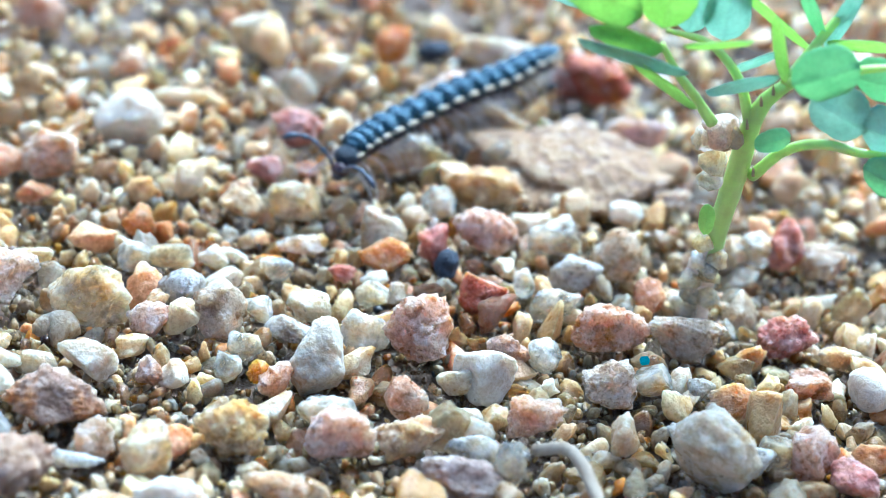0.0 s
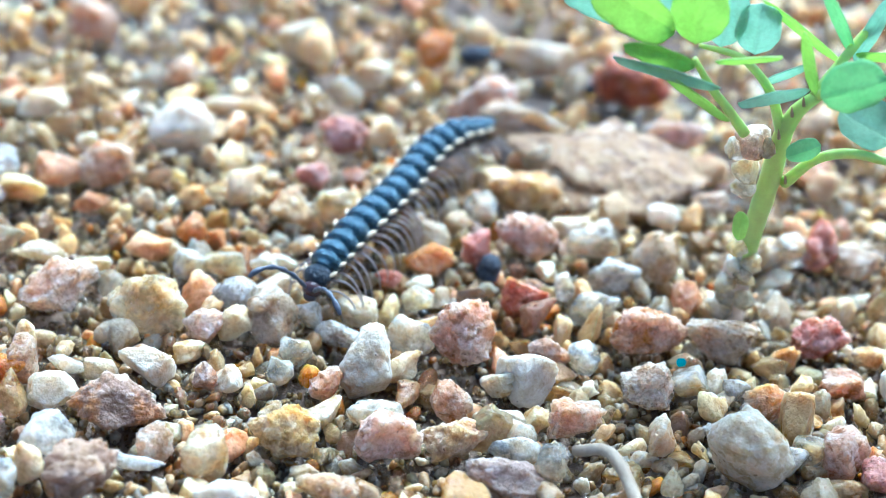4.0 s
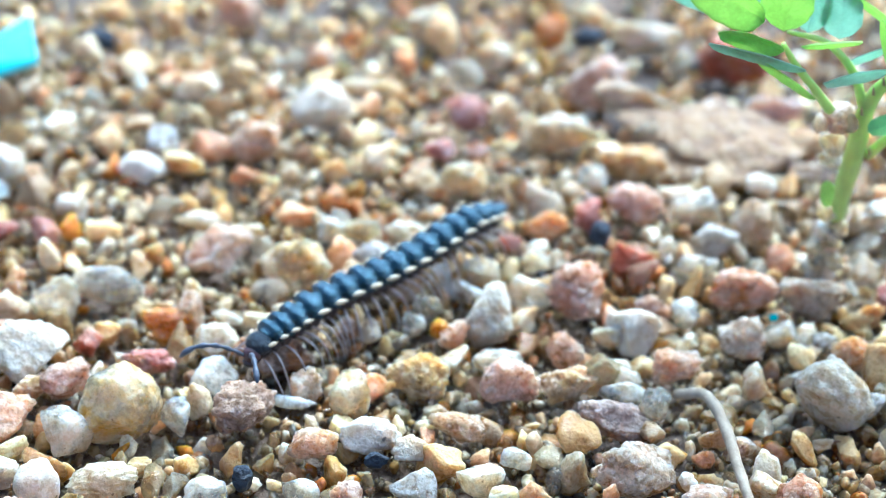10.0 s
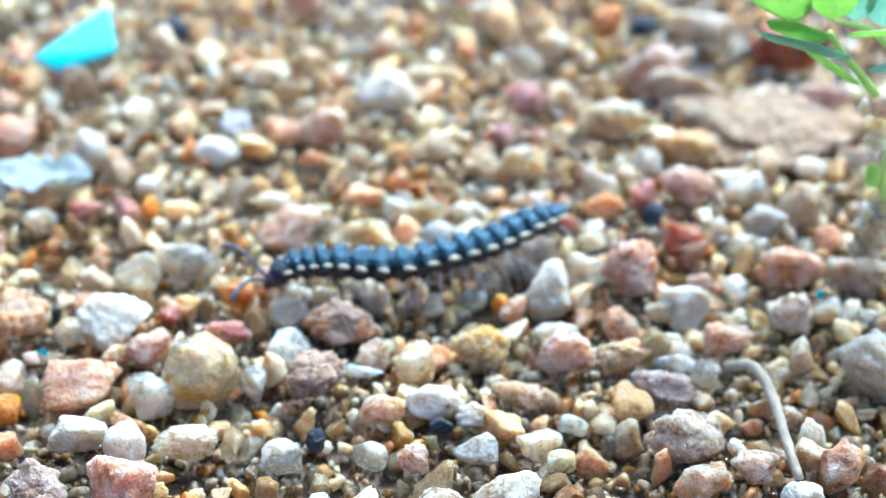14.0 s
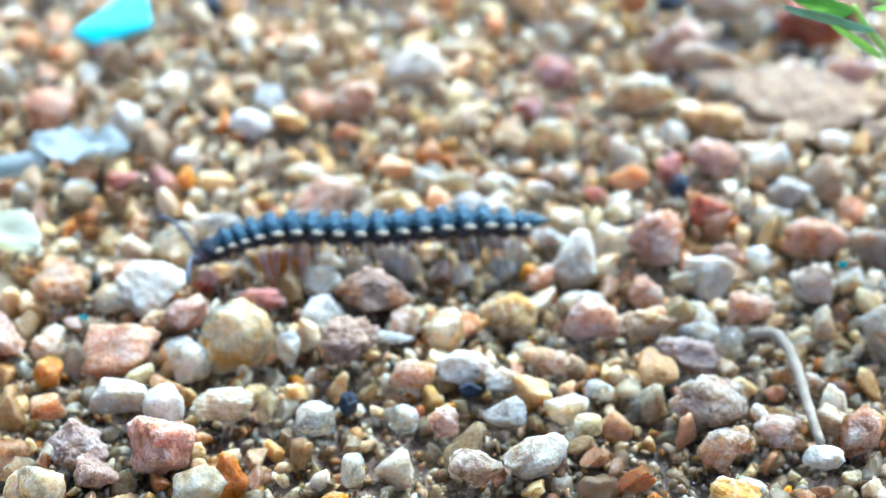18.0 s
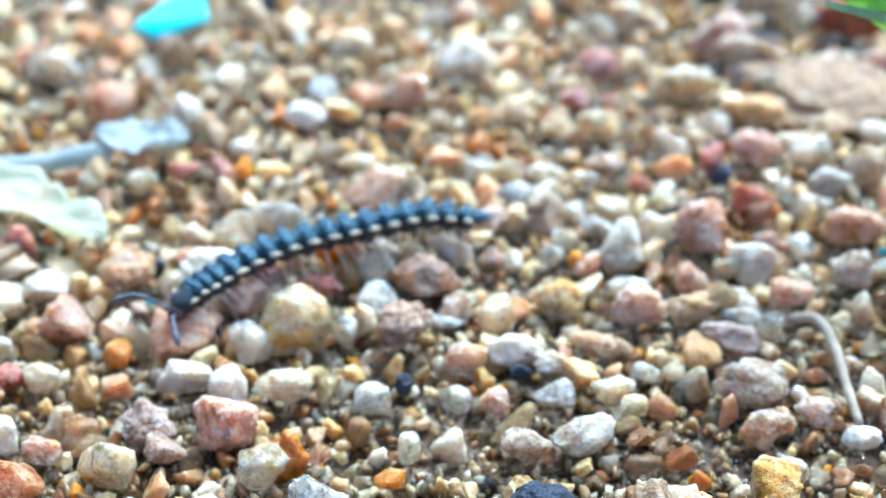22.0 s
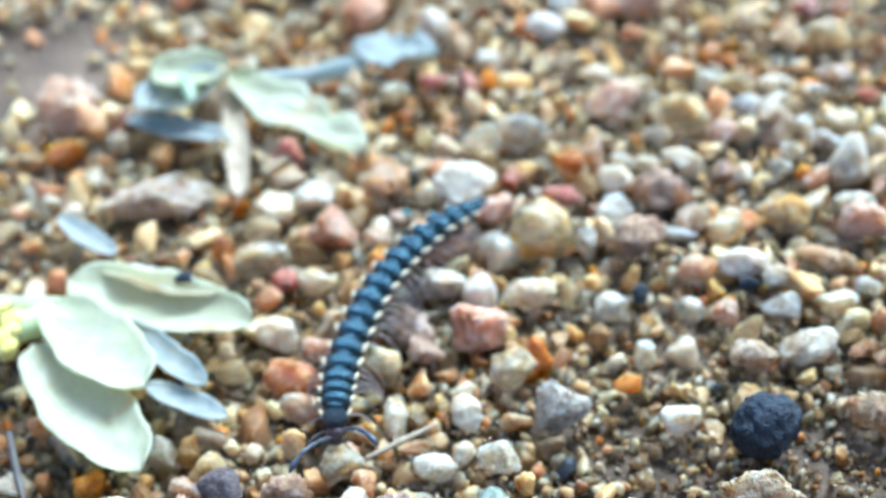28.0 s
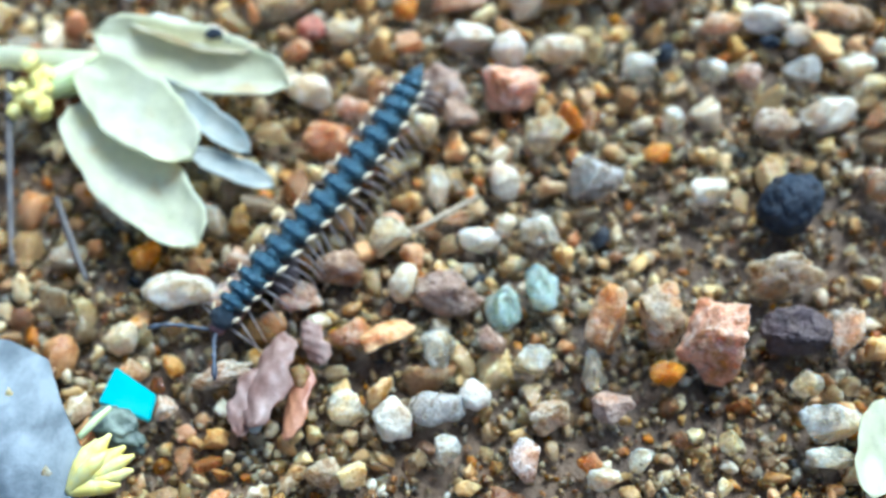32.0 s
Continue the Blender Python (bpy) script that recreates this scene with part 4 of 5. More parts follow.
def build_flower():
    f = litter("fallen_flower", "fallen cream-white flower with wilting petals", "flower", (-57.74, 31.23, 0.00))
    petal(f, (-59.33, 33.80, 2.20), (-44.92, 34.45, 1.60), 2.3, 0.4, 0.45, PETAL, 1, roll=12)
    petal(f, (-57.37, 34.92, 2.70), (-47.85, 35.74, 2.00), 1.6, 0.25, 0.5, PETAL_STAINED, 2, roll=-30, label="brown-stained folded petal", ripple=0.12)
    petal(f, (-58.05, 30.43, 3.00), (-48.22, 26.27, 2.20), 2.6, 0.7, 0.35, PETAL, 3)
    petal(f, (-58.03, 27.67, 2.00), (-45.62, 21.03, 1.20), 2.7, 0.2, 0.4, PETAL, 4)
    petal(f, (-53.61, 31.52, 2.20), (-45.43, 28.72, 1.40), 1.1, 0.2, 0.6, PETAL_OLD, 5)
    petal(f, (-49.42, 27.51, 1.60), (-43.13, 27.20, 0.90), 0.9, 0.1, 0.5, PETAL_OLD, 6)
    petal(f, (-64.81, 40.26, 1.80), (-58.37, 38.02, 1.60), 0.9, 0.2, 0.5, PETAL_OLD, 7)
    loc = f.location / MM
    rel = lambda q: Vector(q) - loc
    part("stalk", tube([rel((-70.35, 29.12, 2.40)), rel((-65.41, 30.05, 2.40)), rel((-60.93, 30.97, 2.60)), rel((-56.74, 31.79, 2.60))], (0.8, 0.75, 0.8, 1.0), 10, 12, 0.05), PETAL, f)
    rng = random.Random(9)
    for k in range(26):
        q = rel(Vector((-61.0 + rng.uniform(-1.7, 1.5), 28.7 + rng.uniform(-1.9, 1.3), 2.3 + rng.uniform(-0.6, 1.1))))
        lean = Vector((rng.uniform(-0.5, 0.1), rng.uniform(-0.6, 0.2), rng.uniform(-0.1, 0.25)))
        part("anther", tube([q - lean, q, q + lean], (0.34, 0.62, 0.40), 8, 7, 0.08, k), YELLOW, f)
    part("receptacle", tube([rel((-61.18, 28.59, 2.20)), rel((-59.45, 29.94, 2.50)), rel((-57.52, 31.32, 2.80))], (1.0, 1.15, 1.0), 10, 10, 0.06), PALE_GREEN, f, "yellow-green base of the flower")
    part("calyx", tube([rel((-60.14, 30.63, 1.50)), rel((-55.27, 31.37, 1.30)), rel((-52.18, 32.03, 1.00))], (0.9, 1.0, 0.4), 9, 9, 0.06), GREENISH, f)


def build_old_flower():
    f = litter("withered_flower", "withered grey-white flower lying on the sand", "flower", (-62.80, 59.07, 0.00))
    petal(f, (-61.12, 59.80, 1.80), (-46.49, 54.84, 1.00), 2.2, 0.3, 0.4, PETAL, 11, ripple=0.2)
    petal(f, (-53.36, 66.63, 1.40), (-46.80, 69.67, 1.00), 2.0, 0.2, 0.3, PETAL_OLD, 12, ripple=0.2)
    petal(f, (-61.48, 60.18, 1.20), (-53.39, 47.32, 0.60), 1.0, 0.2, 0.4, STRAW, 13, label="dry tan strip")
    petal(f, (-65.54, 52.72, 2.20), (-61.00, 58.80, 2.20), 2.4, 0.3, 0.6, PETAL_OLD, 14)
    petal(f, (-66.22, 56.05, 3.20), (-60.99, 59.91, 2.60), 1.8, 0.6, 0.6, PETAL, 15, roll=20)
    petal(f, (-67.30, 53.31, 1.20), (-57.80, 53.55, 1.00), 1.2, 0.1, 0.4, PETAL_OLD, 16)
    loc = f.location / MM
    rel = lambda q: Vector(q) - loc
    part("stalk", tube([rel((-61.53, 60.43, 1.60)), rel((-56.81, 62.73, 1.40)), rel((-52.17, 66.32, 1.20))], (0.9, 0.7, 0.9), 9, 12, 0.08), PETAL_OLD, f)
    part("calyx", tube([rel((-64.28, 57.91, 3.40)), rel((-62.50, 55.92, 3.60)), rel((-61.51, 54.69, 3.20))], (0.35, 0.7, 0.3), 9, 9, 0.06), GREENISH, f, "green bud tip")


def chip(label, *corners, thick=0.5, name="plastic_chip", mat=None, group="plastic chips on the sand"):
    """A flat broken piece with the given corners."""
    o = sum((Vector(q) for q in corners), Vector()) / len(corners)
    bm = bmesh.new()
    low = [bm.verts.new((Vector(q) - o) * MM) for q in corners]
    high = [bm.verts.new((Vector(q) - o + Vector((0, 0, thick))) * MM) for q in corners]
    bm.faces.new(low[::-1])
    bm.faces.new(high)
    for k in range(len(corners)):
        j = (k + 1) % len(corners)
        bm.faces.new((low[k], low[j], high[j], high[k]))
    bmesh.ops.recalc_face_normals(bm, faces=bm.faces)
    bmesh.ops.bevel(bm, geom=bm.edges[:], offset=0.08 * MM, segments=2, affect="EDGES")
    me = bpy.data.meshes.new(name)
    bm.to_mesh(me)
    bm.free()
    me.materials.append(mat or CYAN)
    if name == "pale_flake":
        me.polygons.foreach_set("use_smooth", [True] * len(me.polygons))
    ob = new(name, me)
    ob.location = o * MM
    tagged(ob, label, name.replace("_", " "), group)


def rod_thing(name, label, category, mat, pts, radii, steps=20, wob=0.06, seed=0):
    base = Vector(pts[0])
    bm = tube([Vector(q) - base for q in pts], radii, 9, steps, wob, seed)
    me = bpy.data.meshes.new(name)
    bm.to_mesh(me)
    bm.free()
    me.materials.append(mat)
    me.polygons.foreach_set("use_smooth", [True] * len(me.polygons))
    ob = new(name, me)
    ob.location = base * MM
    tagged(ob, label, category)


def crumb(label, place, size, mat, seed):
    rng = np.random.default_rng(seed)
    me = bpy.data.meshes.new("dark_crumb")
    me.from_pydata((rock_points(rng, 3, 8, 0.3) * size * MM).tolist(), [], BALLS[3][1].tolist())
    me.materials.append(mat)
    ob = new("dark_crumb", me)
    ob.location = Vector(place) * MM
    tagged(ob, label, "crumb")


build_flower()
build_old_flower()
crumb("small blue-black crumb lying on a petal", (-51.20, 36.06, 3.60), (0.75, 0.5, 0.45), MATS["dark"], 3)
crumb("tiny blue-black crumb lying on a petal", (-50.08, 36.10, 3.20), (0.45, 0.35, 0.3), MATS["dark"], 4)
chip("bright cyan plastic chip lying tilted on the sand", (-58.82, 84.14, 2.00), (-57.02, 84.88, 0.80), (-53.76, 89.11, 1.00), (-55.70, 92.21, 3.50), thick=0.5)
chip("small cyan plastic chip beside a pale flake", (-46.51, 11.39, 2.20), (-43.66, 10.79, 1.40), (-43.67, 9.38, 0.60), (-46.96, 9.33, 1.00), thick=0.5)
chip("tiny teal plastic crumb between pebbles", (5.36, 68.46, 1.30), (5.88, 68.37, 1.50), (6.02, 68.16, 1.20), (5.51, 68.14, 1.00), thick=0.25, mat=TEAL)
chip("tiny teal plastic crumb under gravel", (-41.23, 49.95, 0.80), (-40.38, 49.76, 1.20), (-40.28, 49.42, 0.90), (-40.89, 49.53, 0.60), thick=0.25, mat=TEAL)
rod_thing("dry_rootlet", "pale dry rootlet curving over the gravel", "root", STRAW, [(0.37, 59.41, 1.00), (2.07, 58.55, 2.00), (3.30, 56.37, 1.80), (4.33, 53.20, 1.50), (5.39, 50.46, 0.80)], (0.3, 0.34, 0.34, 0.3, 0.28))
rod_thing("straw", "short pale straw lying between pebbles", "straw", STRAW, [(-33.36, 27.17, 1.00), (-31.70, 28.98, 1.30), (-30.20, 31.02, 1.20)], (0.16, 0.2, 0.14))
rod_thing("twig", "thin dark twig lying under the flower", "twig", TWIG, [(-64.66, 30.94, 2.20), (-62.35, 26.22, 1.40), (-59.43, 20.56, 0.60), (-57.11, 16.49, 0.40)], (0.28, 0.32, 0.26, 0.2))
rod_thing("twig", "thin dark twig lying under the flower", "twig", TWIG, [(-56.67, 21.98, 0.80), (-54.42, 19.57, 0.80), (-51.94, 17.05, 0.60)], (0.22, 0.26, 0.16))


def build_litter():
    h = litter("seed_husk", "split brown seed husk lying on damp sand", "seed husk", (-37.58, 14.59, 0.00))
    petal(h, (-38.30, 17.56, 1.20), (-37.72, 10.85, 1.40), 1.4, 0.5, -0.5, HUSK, 21, "shell", "pale pinkish-brown upper half of the husk", 22, 0.12)
    petal(h, (-38.69, 14.84, 1.00), (-38.07, 10.24, 0.80), 1.0, 0.4, -0.45, HUSK, 22, "shell", "", -25, 0.15)
    petal(h, (-37.44, 18.53, 1.20), (-35.05, 16.29, 1.00), 0.8, 0.4, -0.4, HUSK, 24, "shell", "", 30, 0.15)
    petal(h, (-36.06, 15.99, 0.80), (-35.41, 11.01, 0.60), 0.85, 0.4, -0.35, SPLINTER, 23, "splinter", "rust-orange woody splinter", 30, 0.10)
    part("hole_rim", tube([Vector((-37.69, 11.85, 0.60)) - h.location / MM, Vector((-37.31, 11.00, 1.20)) - h.location / MM], (0.55, 0.35), 10, 6, 0.05), PETAL_OLD, h, "whitish inner lining of the husk")
    b = litter("stamen_cluster", "bunch of yellow stamens on a grey-green bud", "stamens", (-45.52, 6.25, 0.00))
    loc = b.location / MM
    bud = bmesh.new()
    for q in rock_points(np.random.default_rng(31), 4, 6, 0.45) * (2.3, 1.25, 1.1):
        bud.verts.new((Vector(q) + Vector((-45.4, 8.3, 1.2)) - loc) * MM)
    bud.verts.ensure_lookup_table()
    for face in BALLS[4][1]:
        bud.faces.new([bud.verts[i] for i in face])
    part("bud", bud, BUD, b, "grey-green withered bud")
    part("stalk", tube([Vector((-46.6, 6.6, 2.3)) - loc, Vector((-46.0, 7.8, 2.7)) - loc, Vector((-45.6, 8.9, 2.6)) - loc], (0.2, 0.26, 0.16), 8, 8, 0.06), PALE_GREEN, b, "short pale green stalk")
    for tip in ((-45.41, 6.75, 2.60), (-44.73, 7.28, 2.80), (-43.63, 6.92, 2.60), (-42.95, 6.65, 2.40), (-42.75, 5.91, 2.00), (-43.11, 4.90, 1.80), (-44.32, 6.12, 3.00)):
        foot, tip = Vector((-45.94, 3.53, 1.40)) - loc, Vector(tip) - loc
        part("stamen", tube([foot, foot.lerp(tip, 0.5) + Vector((0, 0, 0.3)), tip], (0.26, 0.42, 0.52, 0.5, 0.12), 9, 13, 0.06), YELLOW, b)
    w = litter("loose_petal", "pale cream petal lying on damp sand", "petal", (-2.36, 22.38, 0.00))
    petal(w, (-2.52, 25.06, 1.20), (-1.80, 18.77, 1.00), 1.3, 0.4, 0.3, PETAL, 26, "blade")


build_litter()
chip("large bluish-white mottled flake lying on sand", (-57.21, 10.72, 0.60), (-54.07, 11.25, 1.20), (-50.97, 10.73, 1.60), (-48.57, 8.16, 2.00), (-46.22, 6.07, 1.60), (-45.45, 2.83, 1.00), (-48.02, -0.14, 0.60), (-52.31, 0.62, 0.40), thick=0.4, name="pale_flake", mat=FLAKE, group="flakes")

# ---- millipede ----
SHELL = plain_material("shell_blue_black", (0.009, 0.028, 0.044), (0.003, 0.009, 0.016), 0.24, 3000, 1.0, 0.72)
SHELL.node_tree.nodes["Principled BSDF"].inputs["Specular Tint"].default_value = (0.44, 0.82, 0.98, 1.0)
SHELL.node_tree.nodes["Principled BSDF"].inputs["IOR"].default_value = 1.70
SHELL.node_tree.nodes["Principled BSDF"].inputs["Coat Weight"].default_value = 0.45
SHELL.node_tree.nodes["Principled BSDF"].inputs["Coat Roughness"].default_value = 0.14
TIP = plain_material("tip_cream", (0.560, 0.470, 0.300), (0.460, 0.340, 0.180), 0.5, 1500)
COLLAR = plain_material("collar_black", (0.007, 0.020, 0.032), (0.003, 0.008, 0.013), 0.38, 5200, 1.0, 0.5)
FACE = plain_material("face_red_brown", (0.075, 0.030, 0.026), (0.03, 0.016, 0.016), 0.25, 1500)
BELLY = plain_material("belly_brown", (0.030, 0.018, 0.016), (0.018, 0.012, 0.012), 0.45, 1500)
LEG = thin_material("leg_pale_grey", (0.46, 0.42, 0.40), (0.26, 0.22, 0.21), (0.66, 0.58, 0.52), 0.15, 1500, None, 0.6)
FEELER = plain_material("feeler_blue_grey", (0.035, 0.045, 0.06), (0.09, 0.09, 0.10), 0.4, 1800)
RINGS = 19
BENDS = []


def bend(t, *spine):
    """The line of the back at a time: five places from head to tail, in millimetres."""
    BENDS.append((t, spine))


bend(0, (-14.2, 82.1), (-12.3, 87.7), (-8.9, 93.4), (-5.1, 99.2), (-0.7, 107.9))
bend(1, (-13.3, 79.4), (-12.6, 85.1), (-10.5, 90.7), (-6.9, 96.2), (-1.9, 103.2))
bend(2, (-12.9, 75.2), (-12.7, 81.5), (-10.9, 88.8), (-7.9, 94.9), (-3.0, 99.6))
bend(3, (-15.9, 70.6), (-14.5, 76.8), (-12.6, 83.9), (-10.2, 90.6), (-5.6, 95.8))
bend(3.5, (-15.0, 69.3), (-14.2, 74.7), (-12.7, 81.8), (-10.9, 89.0), (-6.6, 94.7))
bend(5.5, (-18.3, 64.5), (-15.9, 68.4), (-13.6, 73.7), (-12.2, 79.8), (-10.5, 88.2))
bend(6, (-19.5, 62.2), (-17.1, 66.7), (-14.8, 71.5), (-12.8, 76.9), (-10.9, 85.6))
bend(7, (-20.5, 59.5), (-18.2, 65.0), (-16.0, 70.0), (-13.7, 74.3), (-11.4, 81.3))
bend(8, (-20.4, 59.2), (-18.4, 64.2), (-16.1, 69.7), (-13.6, 75.3), (-11.4, 80.7))
bend(9, (-23.6, 59.0), (-20.4, 62.9), (-17.2, 67.3), (-14.6, 72.1), (-12.0, 78.5))
bend(10, (-24.1, 54.5), (-22.0, 58.8), (-19.0, 63.4), (-15.9, 68.6), (-13.0, 74.1))
bend(11, (-26.1, 52.5), (-24.0, 57.1), (-20.9, 61.3), (-17.4, 66.2), (-13.9, 71.5))
bend(12, (-26.4, 50.7), (-25.7, 55.2), (-22.7, 59.4), (-18.4, 63.8), (-13.6, 70.3))
bend(13, (-27.9, 56.1), (-25.4, 59.3), (-20.8, 61.5), (-16.8, 64.9), (-12.8, 71.0))
bend(14, (-29.0, 58.6), (-25.4, 61.0), (-21.0, 61.8), (-16.9, 65.0), (-12.5, 70.9))
bend(14.5, (-28.5, 58.8), (-24.8, 61.2), (-20.5, 62.0), (-16.4, 65.6), (-12.4, 71.1))
bend(16.5, (-32.6, 56.1), (-29.4, 59.0), (-24.8, 61.5), (-19.1, 63.3), (-13.7, 67.9))
bend(17, (-34.4, 56.9), (-30.6, 59.7), (-25.0, 61.7), (-19.3, 63.5), (-14.4, 66.5))
bend(18, (-35.2, 55.9), (-31.3, 59.2), (-25.7, 61.2), (-20.0, 63.2), (-14.6, 65.8))
bend(19, (-34.7, 51.4), (-33.3, 56.1), (-29.3, 59.4), (-23.2, 62.6), (-16.3, 64.2))
bend(20, (-34.5, 48.2), (-33.5, 53.9), (-29.9, 58.1), (-24.7, 61.9), (-18.0, 63.6))
bend(21, (-37.2, 48.2), (-34.6, 53.2), (-30.7, 57.5), (-25.6, 61.6), (-19.5, 63.6))
bend(22, (-37.4, 46.9), (-35.3, 52.6), (-31.4, 56.9), (-26.2, 61.0), (-20.5, 62.9))
bend(23, (-38.6, 46.7), (-36.4, 51.9), (-32.8, 56.1), (-27.6, 60.1), (-21.6, 62.8))
bend(24, (-39.1, 44.0), (-37.5, 49.2), (-34.3, 54.3), (-29.1, 58.4), (-23.5, 61.6))
bend(25, (-39.2, 41.4), (-38.9, 46.9), (-35.9, 51.5), (-31.4, 56.0), (-26.0, 59.5))
bend(25.5, (-38.7, 39.0), (-39.3, 43.6), (-37.3, 48.5), (-33.4, 53.4), (-27.3, 58.5))
bend(27.5, (-36.9, 30.2), (-38.2, 35.4), (-38.1, 41.4), (-36.5, 47.6), (-32.3, 53.2))
bend(28, (-35.1, 27.0), (-37.2, 32.9), (-37.8, 39.4), (-37.0, 45.2), (-34.5, 50.6))
bend(28.5, (-36.4, 24.6), (-37.1, 32.3), (-37.8, 40.5), (-37.5, 45.2), (-35.7, 48.9))
bend(29, (-37.7, 23.8), (-37.6, 29.9), (-37.5, 35.7), (-37.4, 41.5), (-36.0, 47.5))
bend(29.5, (-38.6, 23.1), (-37.9, 28.8), (-37.4, 34.7), (-37.5, 40.8), (-36.5, 46.5))
bend(30, (-40.0, 22.2), (-38.1, 28.3), (-37.4, 35.9), (-37.4, 41.1), (-37.4, 45.5))
bend(31, (-40.3, 18.6), (-38.7, 25.1), (-37.6, 32.0), (-37.7, 36.8), (-37.5, 41.1))
bend(32, (-41.8, 15.6), (-40.0, 22.2), (-38.4, 27.6), (-37.3, 32.7), (-37.0, 38.2))


# length of each ring from head to tail, and its half-width
STEP = [0.42, 0.9, 0.8, 0.92, 1.08] + [1.38] * 11 + [1.25, 1.1, 0.9]
HALF = [0.72, 0.84, 0.96, 1.02, 1.06] + [1.12] * 10 + [1.08, 1.0, 0.84, 0.52]


def back_line(t):
    """Places and headings of all rings at a time."""
    ts = [b[0] for b in BENDS]
    k = max(0, min(len(ts) - 2, int(np.searchsorted(ts, t, side="right")) - 1))
    f = (t - ts[k]) / (ts[k + 1] - ts[k])
    a, b = np.array(BENDS[k][1]), np.array(BENDS[k + 1][1])
    line = spline([(*q, 0.0) for q in a * (1 - f) + b * f], 120)[:, :2]
    run = np.concatenate([[0], np.cumsum(np.linalg.norm(np.diff(line, axis=0), axis=1))])
    total = sum(STEP)
    s = np.cumsum(STEP) - np.array(STEP) / 2
    s = s * (0.55 * run[-1] / total + 0.45 * 23.6 / total * 1.0)
    out = []
    for v in s:
        v = min(v, run[-1] + 2)
        q = np.array([np.interp(v, run, line[:, d]) for d in (0, 1)])
        if v > run[-1]:
            d = line[-1] - line[-4]
            q = line[-1] + d / np.linalg.norm(d) * (v - run[-1])
        h = np.array([np.interp(min(v + 0.6, run[-1]), run, line[:, d]) - np.interp(max(v - 0.6, 0), run, line[:, d]) for d in (0, 1)])
        out.append((q[0], q[1], math.degrees(math.atan2(-h[1], -h[0]))))
    return out


def ring_shell(half, step):
    """The arched back plate of one ring; x points to the head."""
    bm = bmesh.new()
    prof = []
    n = 14
    for i in range(n + 1):
        a = math.pi * (i / n)
        prof.append((math.cos(a), math.sin(a)))
    rows = ((0.72, 0.50, 0.56), (0.42, 0.54, 0.60), (0.35, 0.58, 0.66), (0.32, 0.78, 0.76), (0.27, 0.91, 0.90), (0.17, 0.99, 1.05), (0.06, 1.01, 1.12), (-0.01, 1.0, 1.09), (-0.08, 1.01, 1.17), (-0.17, 1.01, 1.17), (-0.26, 0.98, 1.04), (-0.31, 0.88, 0.84), (-0.34, 0.64, 0.64), (-0.40, 0.54, 0.54))
    top = 0.68 * half
    grid = []
    for fx, fw, fh in rows:
        line = []
        for c, s in prof:
            y = half * fw * (abs(c) ** 0.8) * (1 if c >= 0 else -1)
            z = top * fh * (1 - abs(c) ** 2.4) + 0.06 * half * fh * abs(c) ** 6
            line.append(bm.verts.new(((fx - 0.13 * abs(c) ** 4) * step * MM, y * MM, z * MM)))
        for c, s in ((-0.96, -0.34), (-0.6, -0.40), (0.6, -0.40), (0.96, -0.34)):
            line.append(bm.verts.new(((fx - 0.11 * c ** 4) * step * MM, half * fw * c * MM, half * s * fh * MM)))
        grid.append(line)
    m = len(grid[0])
    for a, b in zip(grid, grid[1:]):
        for i in range(m):
            bm.faces.new((a[i], a[(i + 1) % m], b[(i + 1) % m], b[i]))
    bm.faces.new(grid[0])
    bm.faces.new(grid[-1])
    bmesh.ops.recalc_face_normals(bm, faces=bm.faces)
    return bm


def lump(centre, size, level=2):
    bm = bmesh.new()
    bmesh.ops.create_icosphere(bm, subdivisions=level, radius=1.0)
    for v in bm.verts:
        v.co = Vector((centre[i] + v.co[i] * size[i] for i in range(3))) * MM
    return bm


def leg_mesh(side):
    return tube([(0, 0, 0), (0.05, side * 0.6, 0.10), (0.1, side * 1.25, -0.10), (0.08, side * 1.72, -0.75), (0.02, side * 1.92, -1.55), (-0.02, side * 1.86, -2.1)], (0.06, 0.075, 0.062, 0.05, 0.04, 0.018), 6, 12)


def leg_swing(ring, row, side, t):
    """Degrees of swing and lift of a leg at a time: a wave that runs along the body."""
    a = 2 * math.pi * (t * 1.1 - (ring * 2 + row) * 0.085) + (0 if side > 0 else 0.6)
    return 20 * math.sin(a), 9 * max(0.0, math.cos(a))


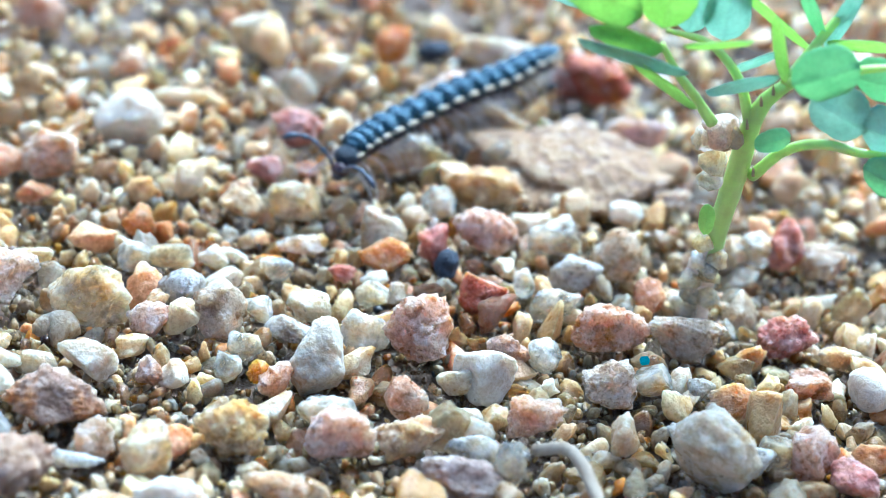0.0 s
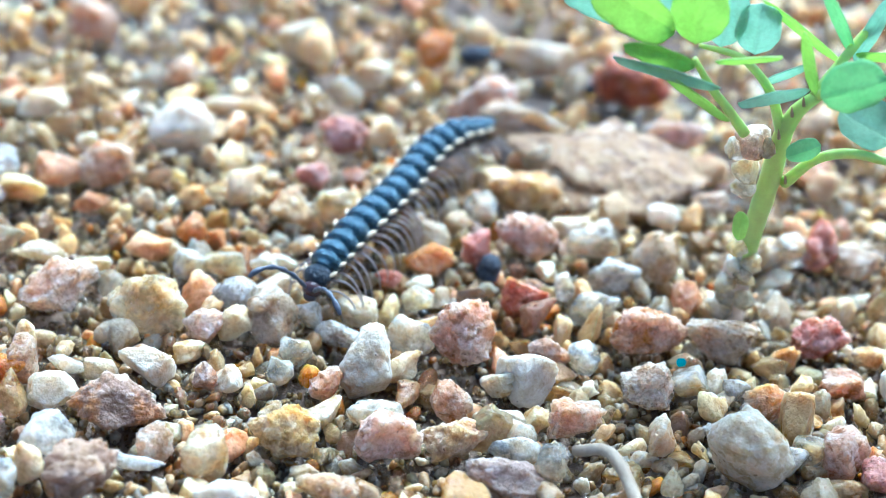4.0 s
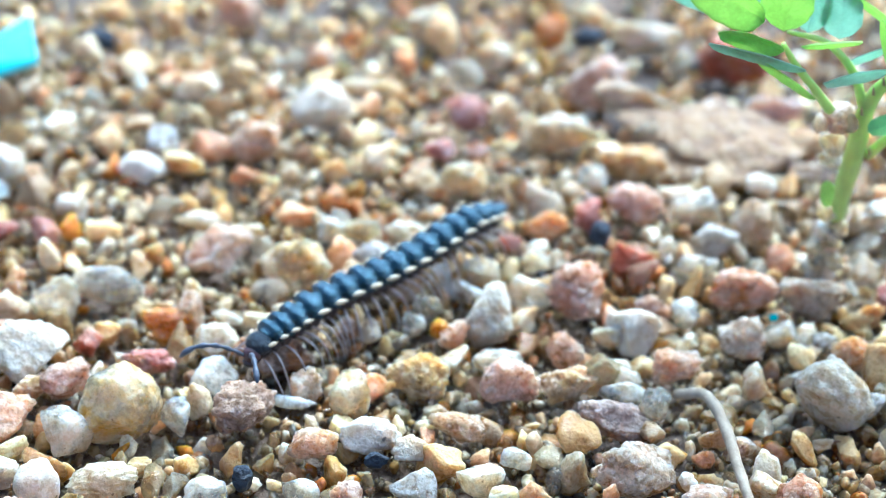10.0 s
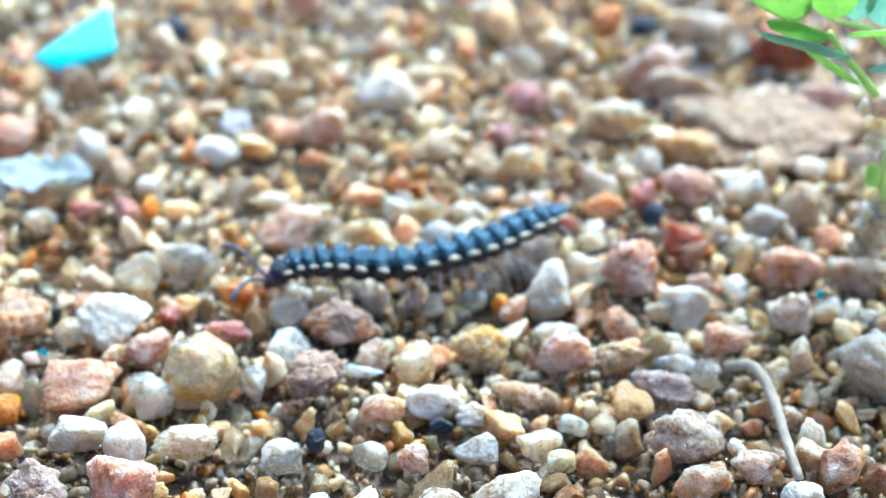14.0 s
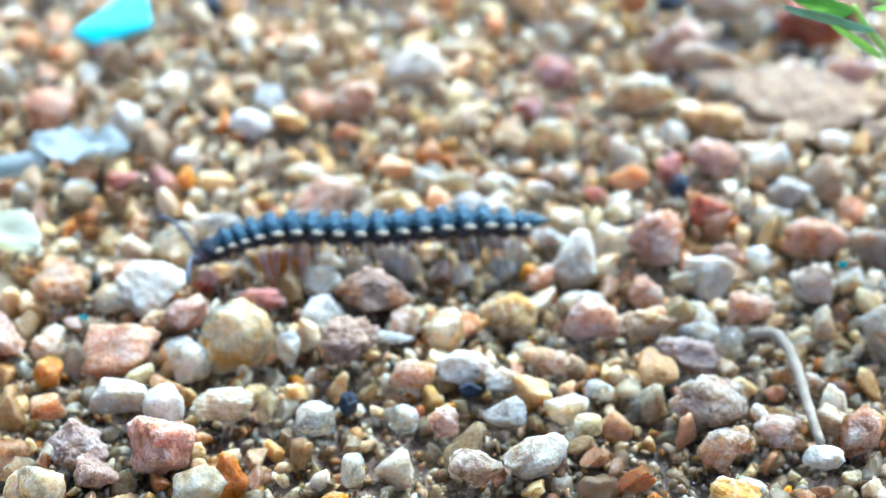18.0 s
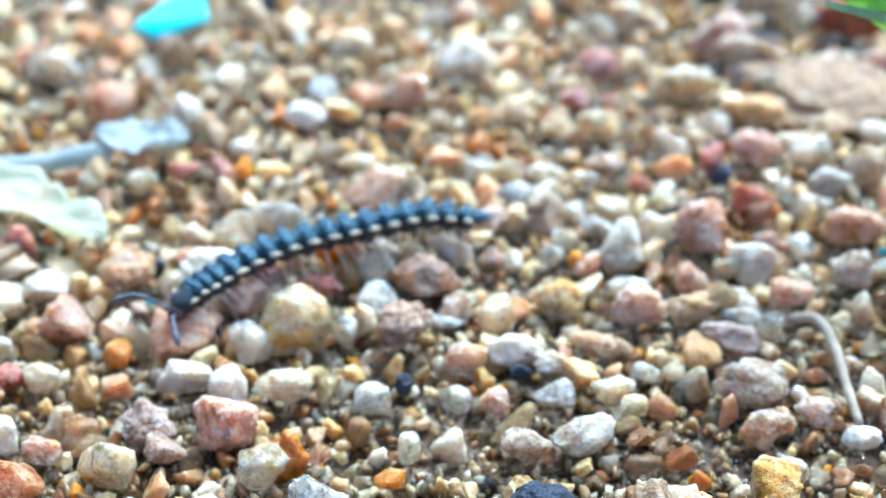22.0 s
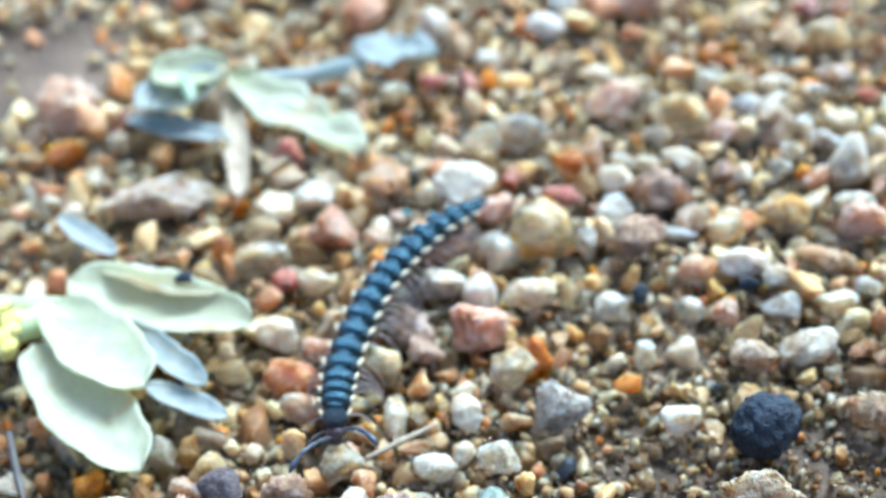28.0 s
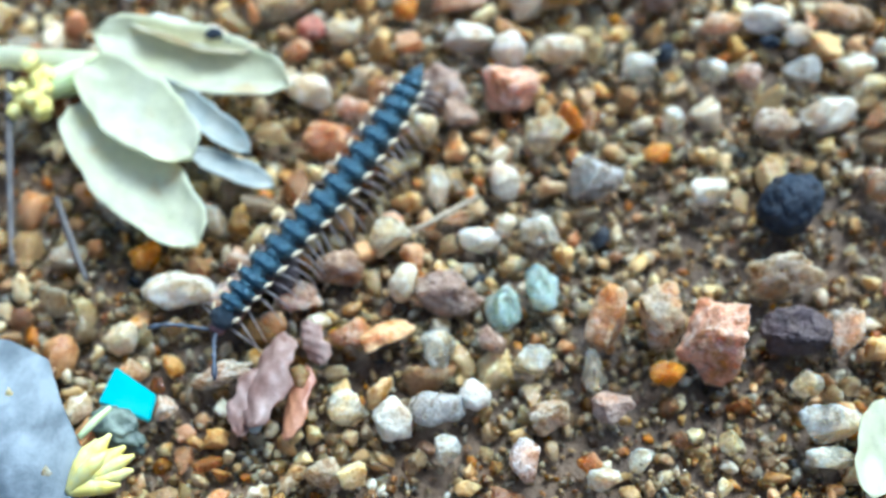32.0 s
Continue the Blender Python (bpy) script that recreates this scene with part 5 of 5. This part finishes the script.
def build_millipede():
    body = new("millipede")
    tagged(body, "blue-black millipede with cream-tipped rings walking over gravel", "millipede")
    rings, legs = [], []
    shared = {}
    for k in range(RINGS):
        half, step = HALF[k], STEP[k]
        if k == 0:
            ring = part("head", lump((0.0, 0, -0.1), (0.56, 0.62, 0.55), 3), FACE, body, "dark red-brown head under the collar")
            for side in (-1, 1):
                bm = tube([(0.36, side * 0.3, 0.1), (0.8, side * 0.8, 0.8), (1.3, side * 1.45, 1.35), (1.8, side * 2.1, 1.55), (2.3, side * 2.7, 1.4), (2.6, side * 3.05, 1.1)], (0.09, 0.15, 0.09, 0.155, 0.09, 0.165, 0.10, 0.175, 0.105, 0.185, 0.185, 0.08), 8, 34)
                feeler = part("antenna", bm, FEELER, ring, "blue-grey jointed antenna")
                legs.append((feeler, 0, side, "feel"))
            part("mouth", lump((0.42, 0, -0.35), (0.3, 0.42, 0.28)), BELLY, ring, "dark brown mouthparts")
        elif k == RINGS - 1:
            ring = part("tail", tube([(0.5, 0, 0.1), (0, 0, 0.12), (-0.6, 0, 0.02), (-0.95, 0, -0.06)], (0.55, 0.5, 0.26, 0.08), 10, 10), SHELL, body)
        else:
            if k == 1:
                ring = part("collar", lump((0.08, 0, -0.14), (0.72, 0.84, 0.66), 3), COLLAR, body, "rounded blue-black collar over the head")
            else:
                ring = part("ring", ring_shell(half, step), SHELL, body)
            part("belly", lump((0, 0, -0.66 * half), (step * 0.66, half * 0.80, half * 0.74), 3), BELLY, ring, "dark brown underside")
            for side in (-1, 1):
                size = 0.16 if k < 5 else 0.2
                tip = tube([(0.08 * step, side * half * 0.92, 0.02), (-0.14 * step, side * half * 1.01, 0.03), (-0.34 * step, side * half * 1.12, 0.05), (-0.54 * step, side * half * 1.20, 0.08)], (size * 0.3, size * 0.85, size * 0.8, size * 0.1), 9, 10)
                part("ring_tip", tip, TIP, ring, "cream-yellow corner of a ring")
            for row in ((0,) if k < 4 else (0, 1)):
                for side in (-1, 1):
                    if side not in shared:
                        ob = part("leg", leg_mesh(side), LEG, ring)
                        shared[side] = ob.data
                    else:
                        ob = new("leg", shared[side])
                        ob.parent = ring
                    legs.append((ob, k, side, row))
        rings.append(ring)
    return body, rings, legs


MILLIPEDE, RING_PARTS, LEG_PARTS = build_millipede()


def motions():
    times = [k * 0.5 for k in range(65)]
    lines = [back_line(t) for t in times]
    mids = [(sum(q[0] for q in line) / RINGS, sum(q[1] for q in line) / RINGS) for line in lines]
    walk(MILLIPEDE, [(t, pose(m[0] * MM, m[1] * MM, 0)) for t, m in zip(times, mids)])
    for k, ring in enumerate(RING_PARTS):
        rows = []
        for t, line, m in zip(times, lines, mids):
            x, y, head = line[k]
            z = BACK_HEIGHT - (0.85 if k == 0 else 0.22 if k == 1 else 0.0) - 0.25 * max(0, k - 15) + 0.12 * math.sin(k * 0.8 + t * 0.9)
            tilt = 16 if k == 0 else 8 if k == 1 else 0
            rows.append((t, pose((x - m[0]) * MM, (y - m[1]) * MM, z * MM, 0, 0, head) @ pose(0, 0, 0, 0, tilt, 0)))
        walk(ring, rows)
    for leg, k, side, row in LEG_PARTS:
        rows = []
        for i in range(129):
            t = i * 0.25
            if row == "feel":
                a, b = 14 * math.sin(t * 2.1 + side), 14 * math.sin(t * 1.7 + 2 * side) - 16
                rows.append((t, pose(0, 0, 0, 0, b, a)))
            else:
                a, b = leg_swing(k, row, side, t)
                x = (0.28 - 0.5 * row) * STEP[k]
                rows.append((t, pose(x * MM, side * HALF[k] * 0.42 * MM, -1.08 * MM, side * b, 0, a * side)))
        walk(leg, rows)


BACK_HEIGHT = 3.62
motions()
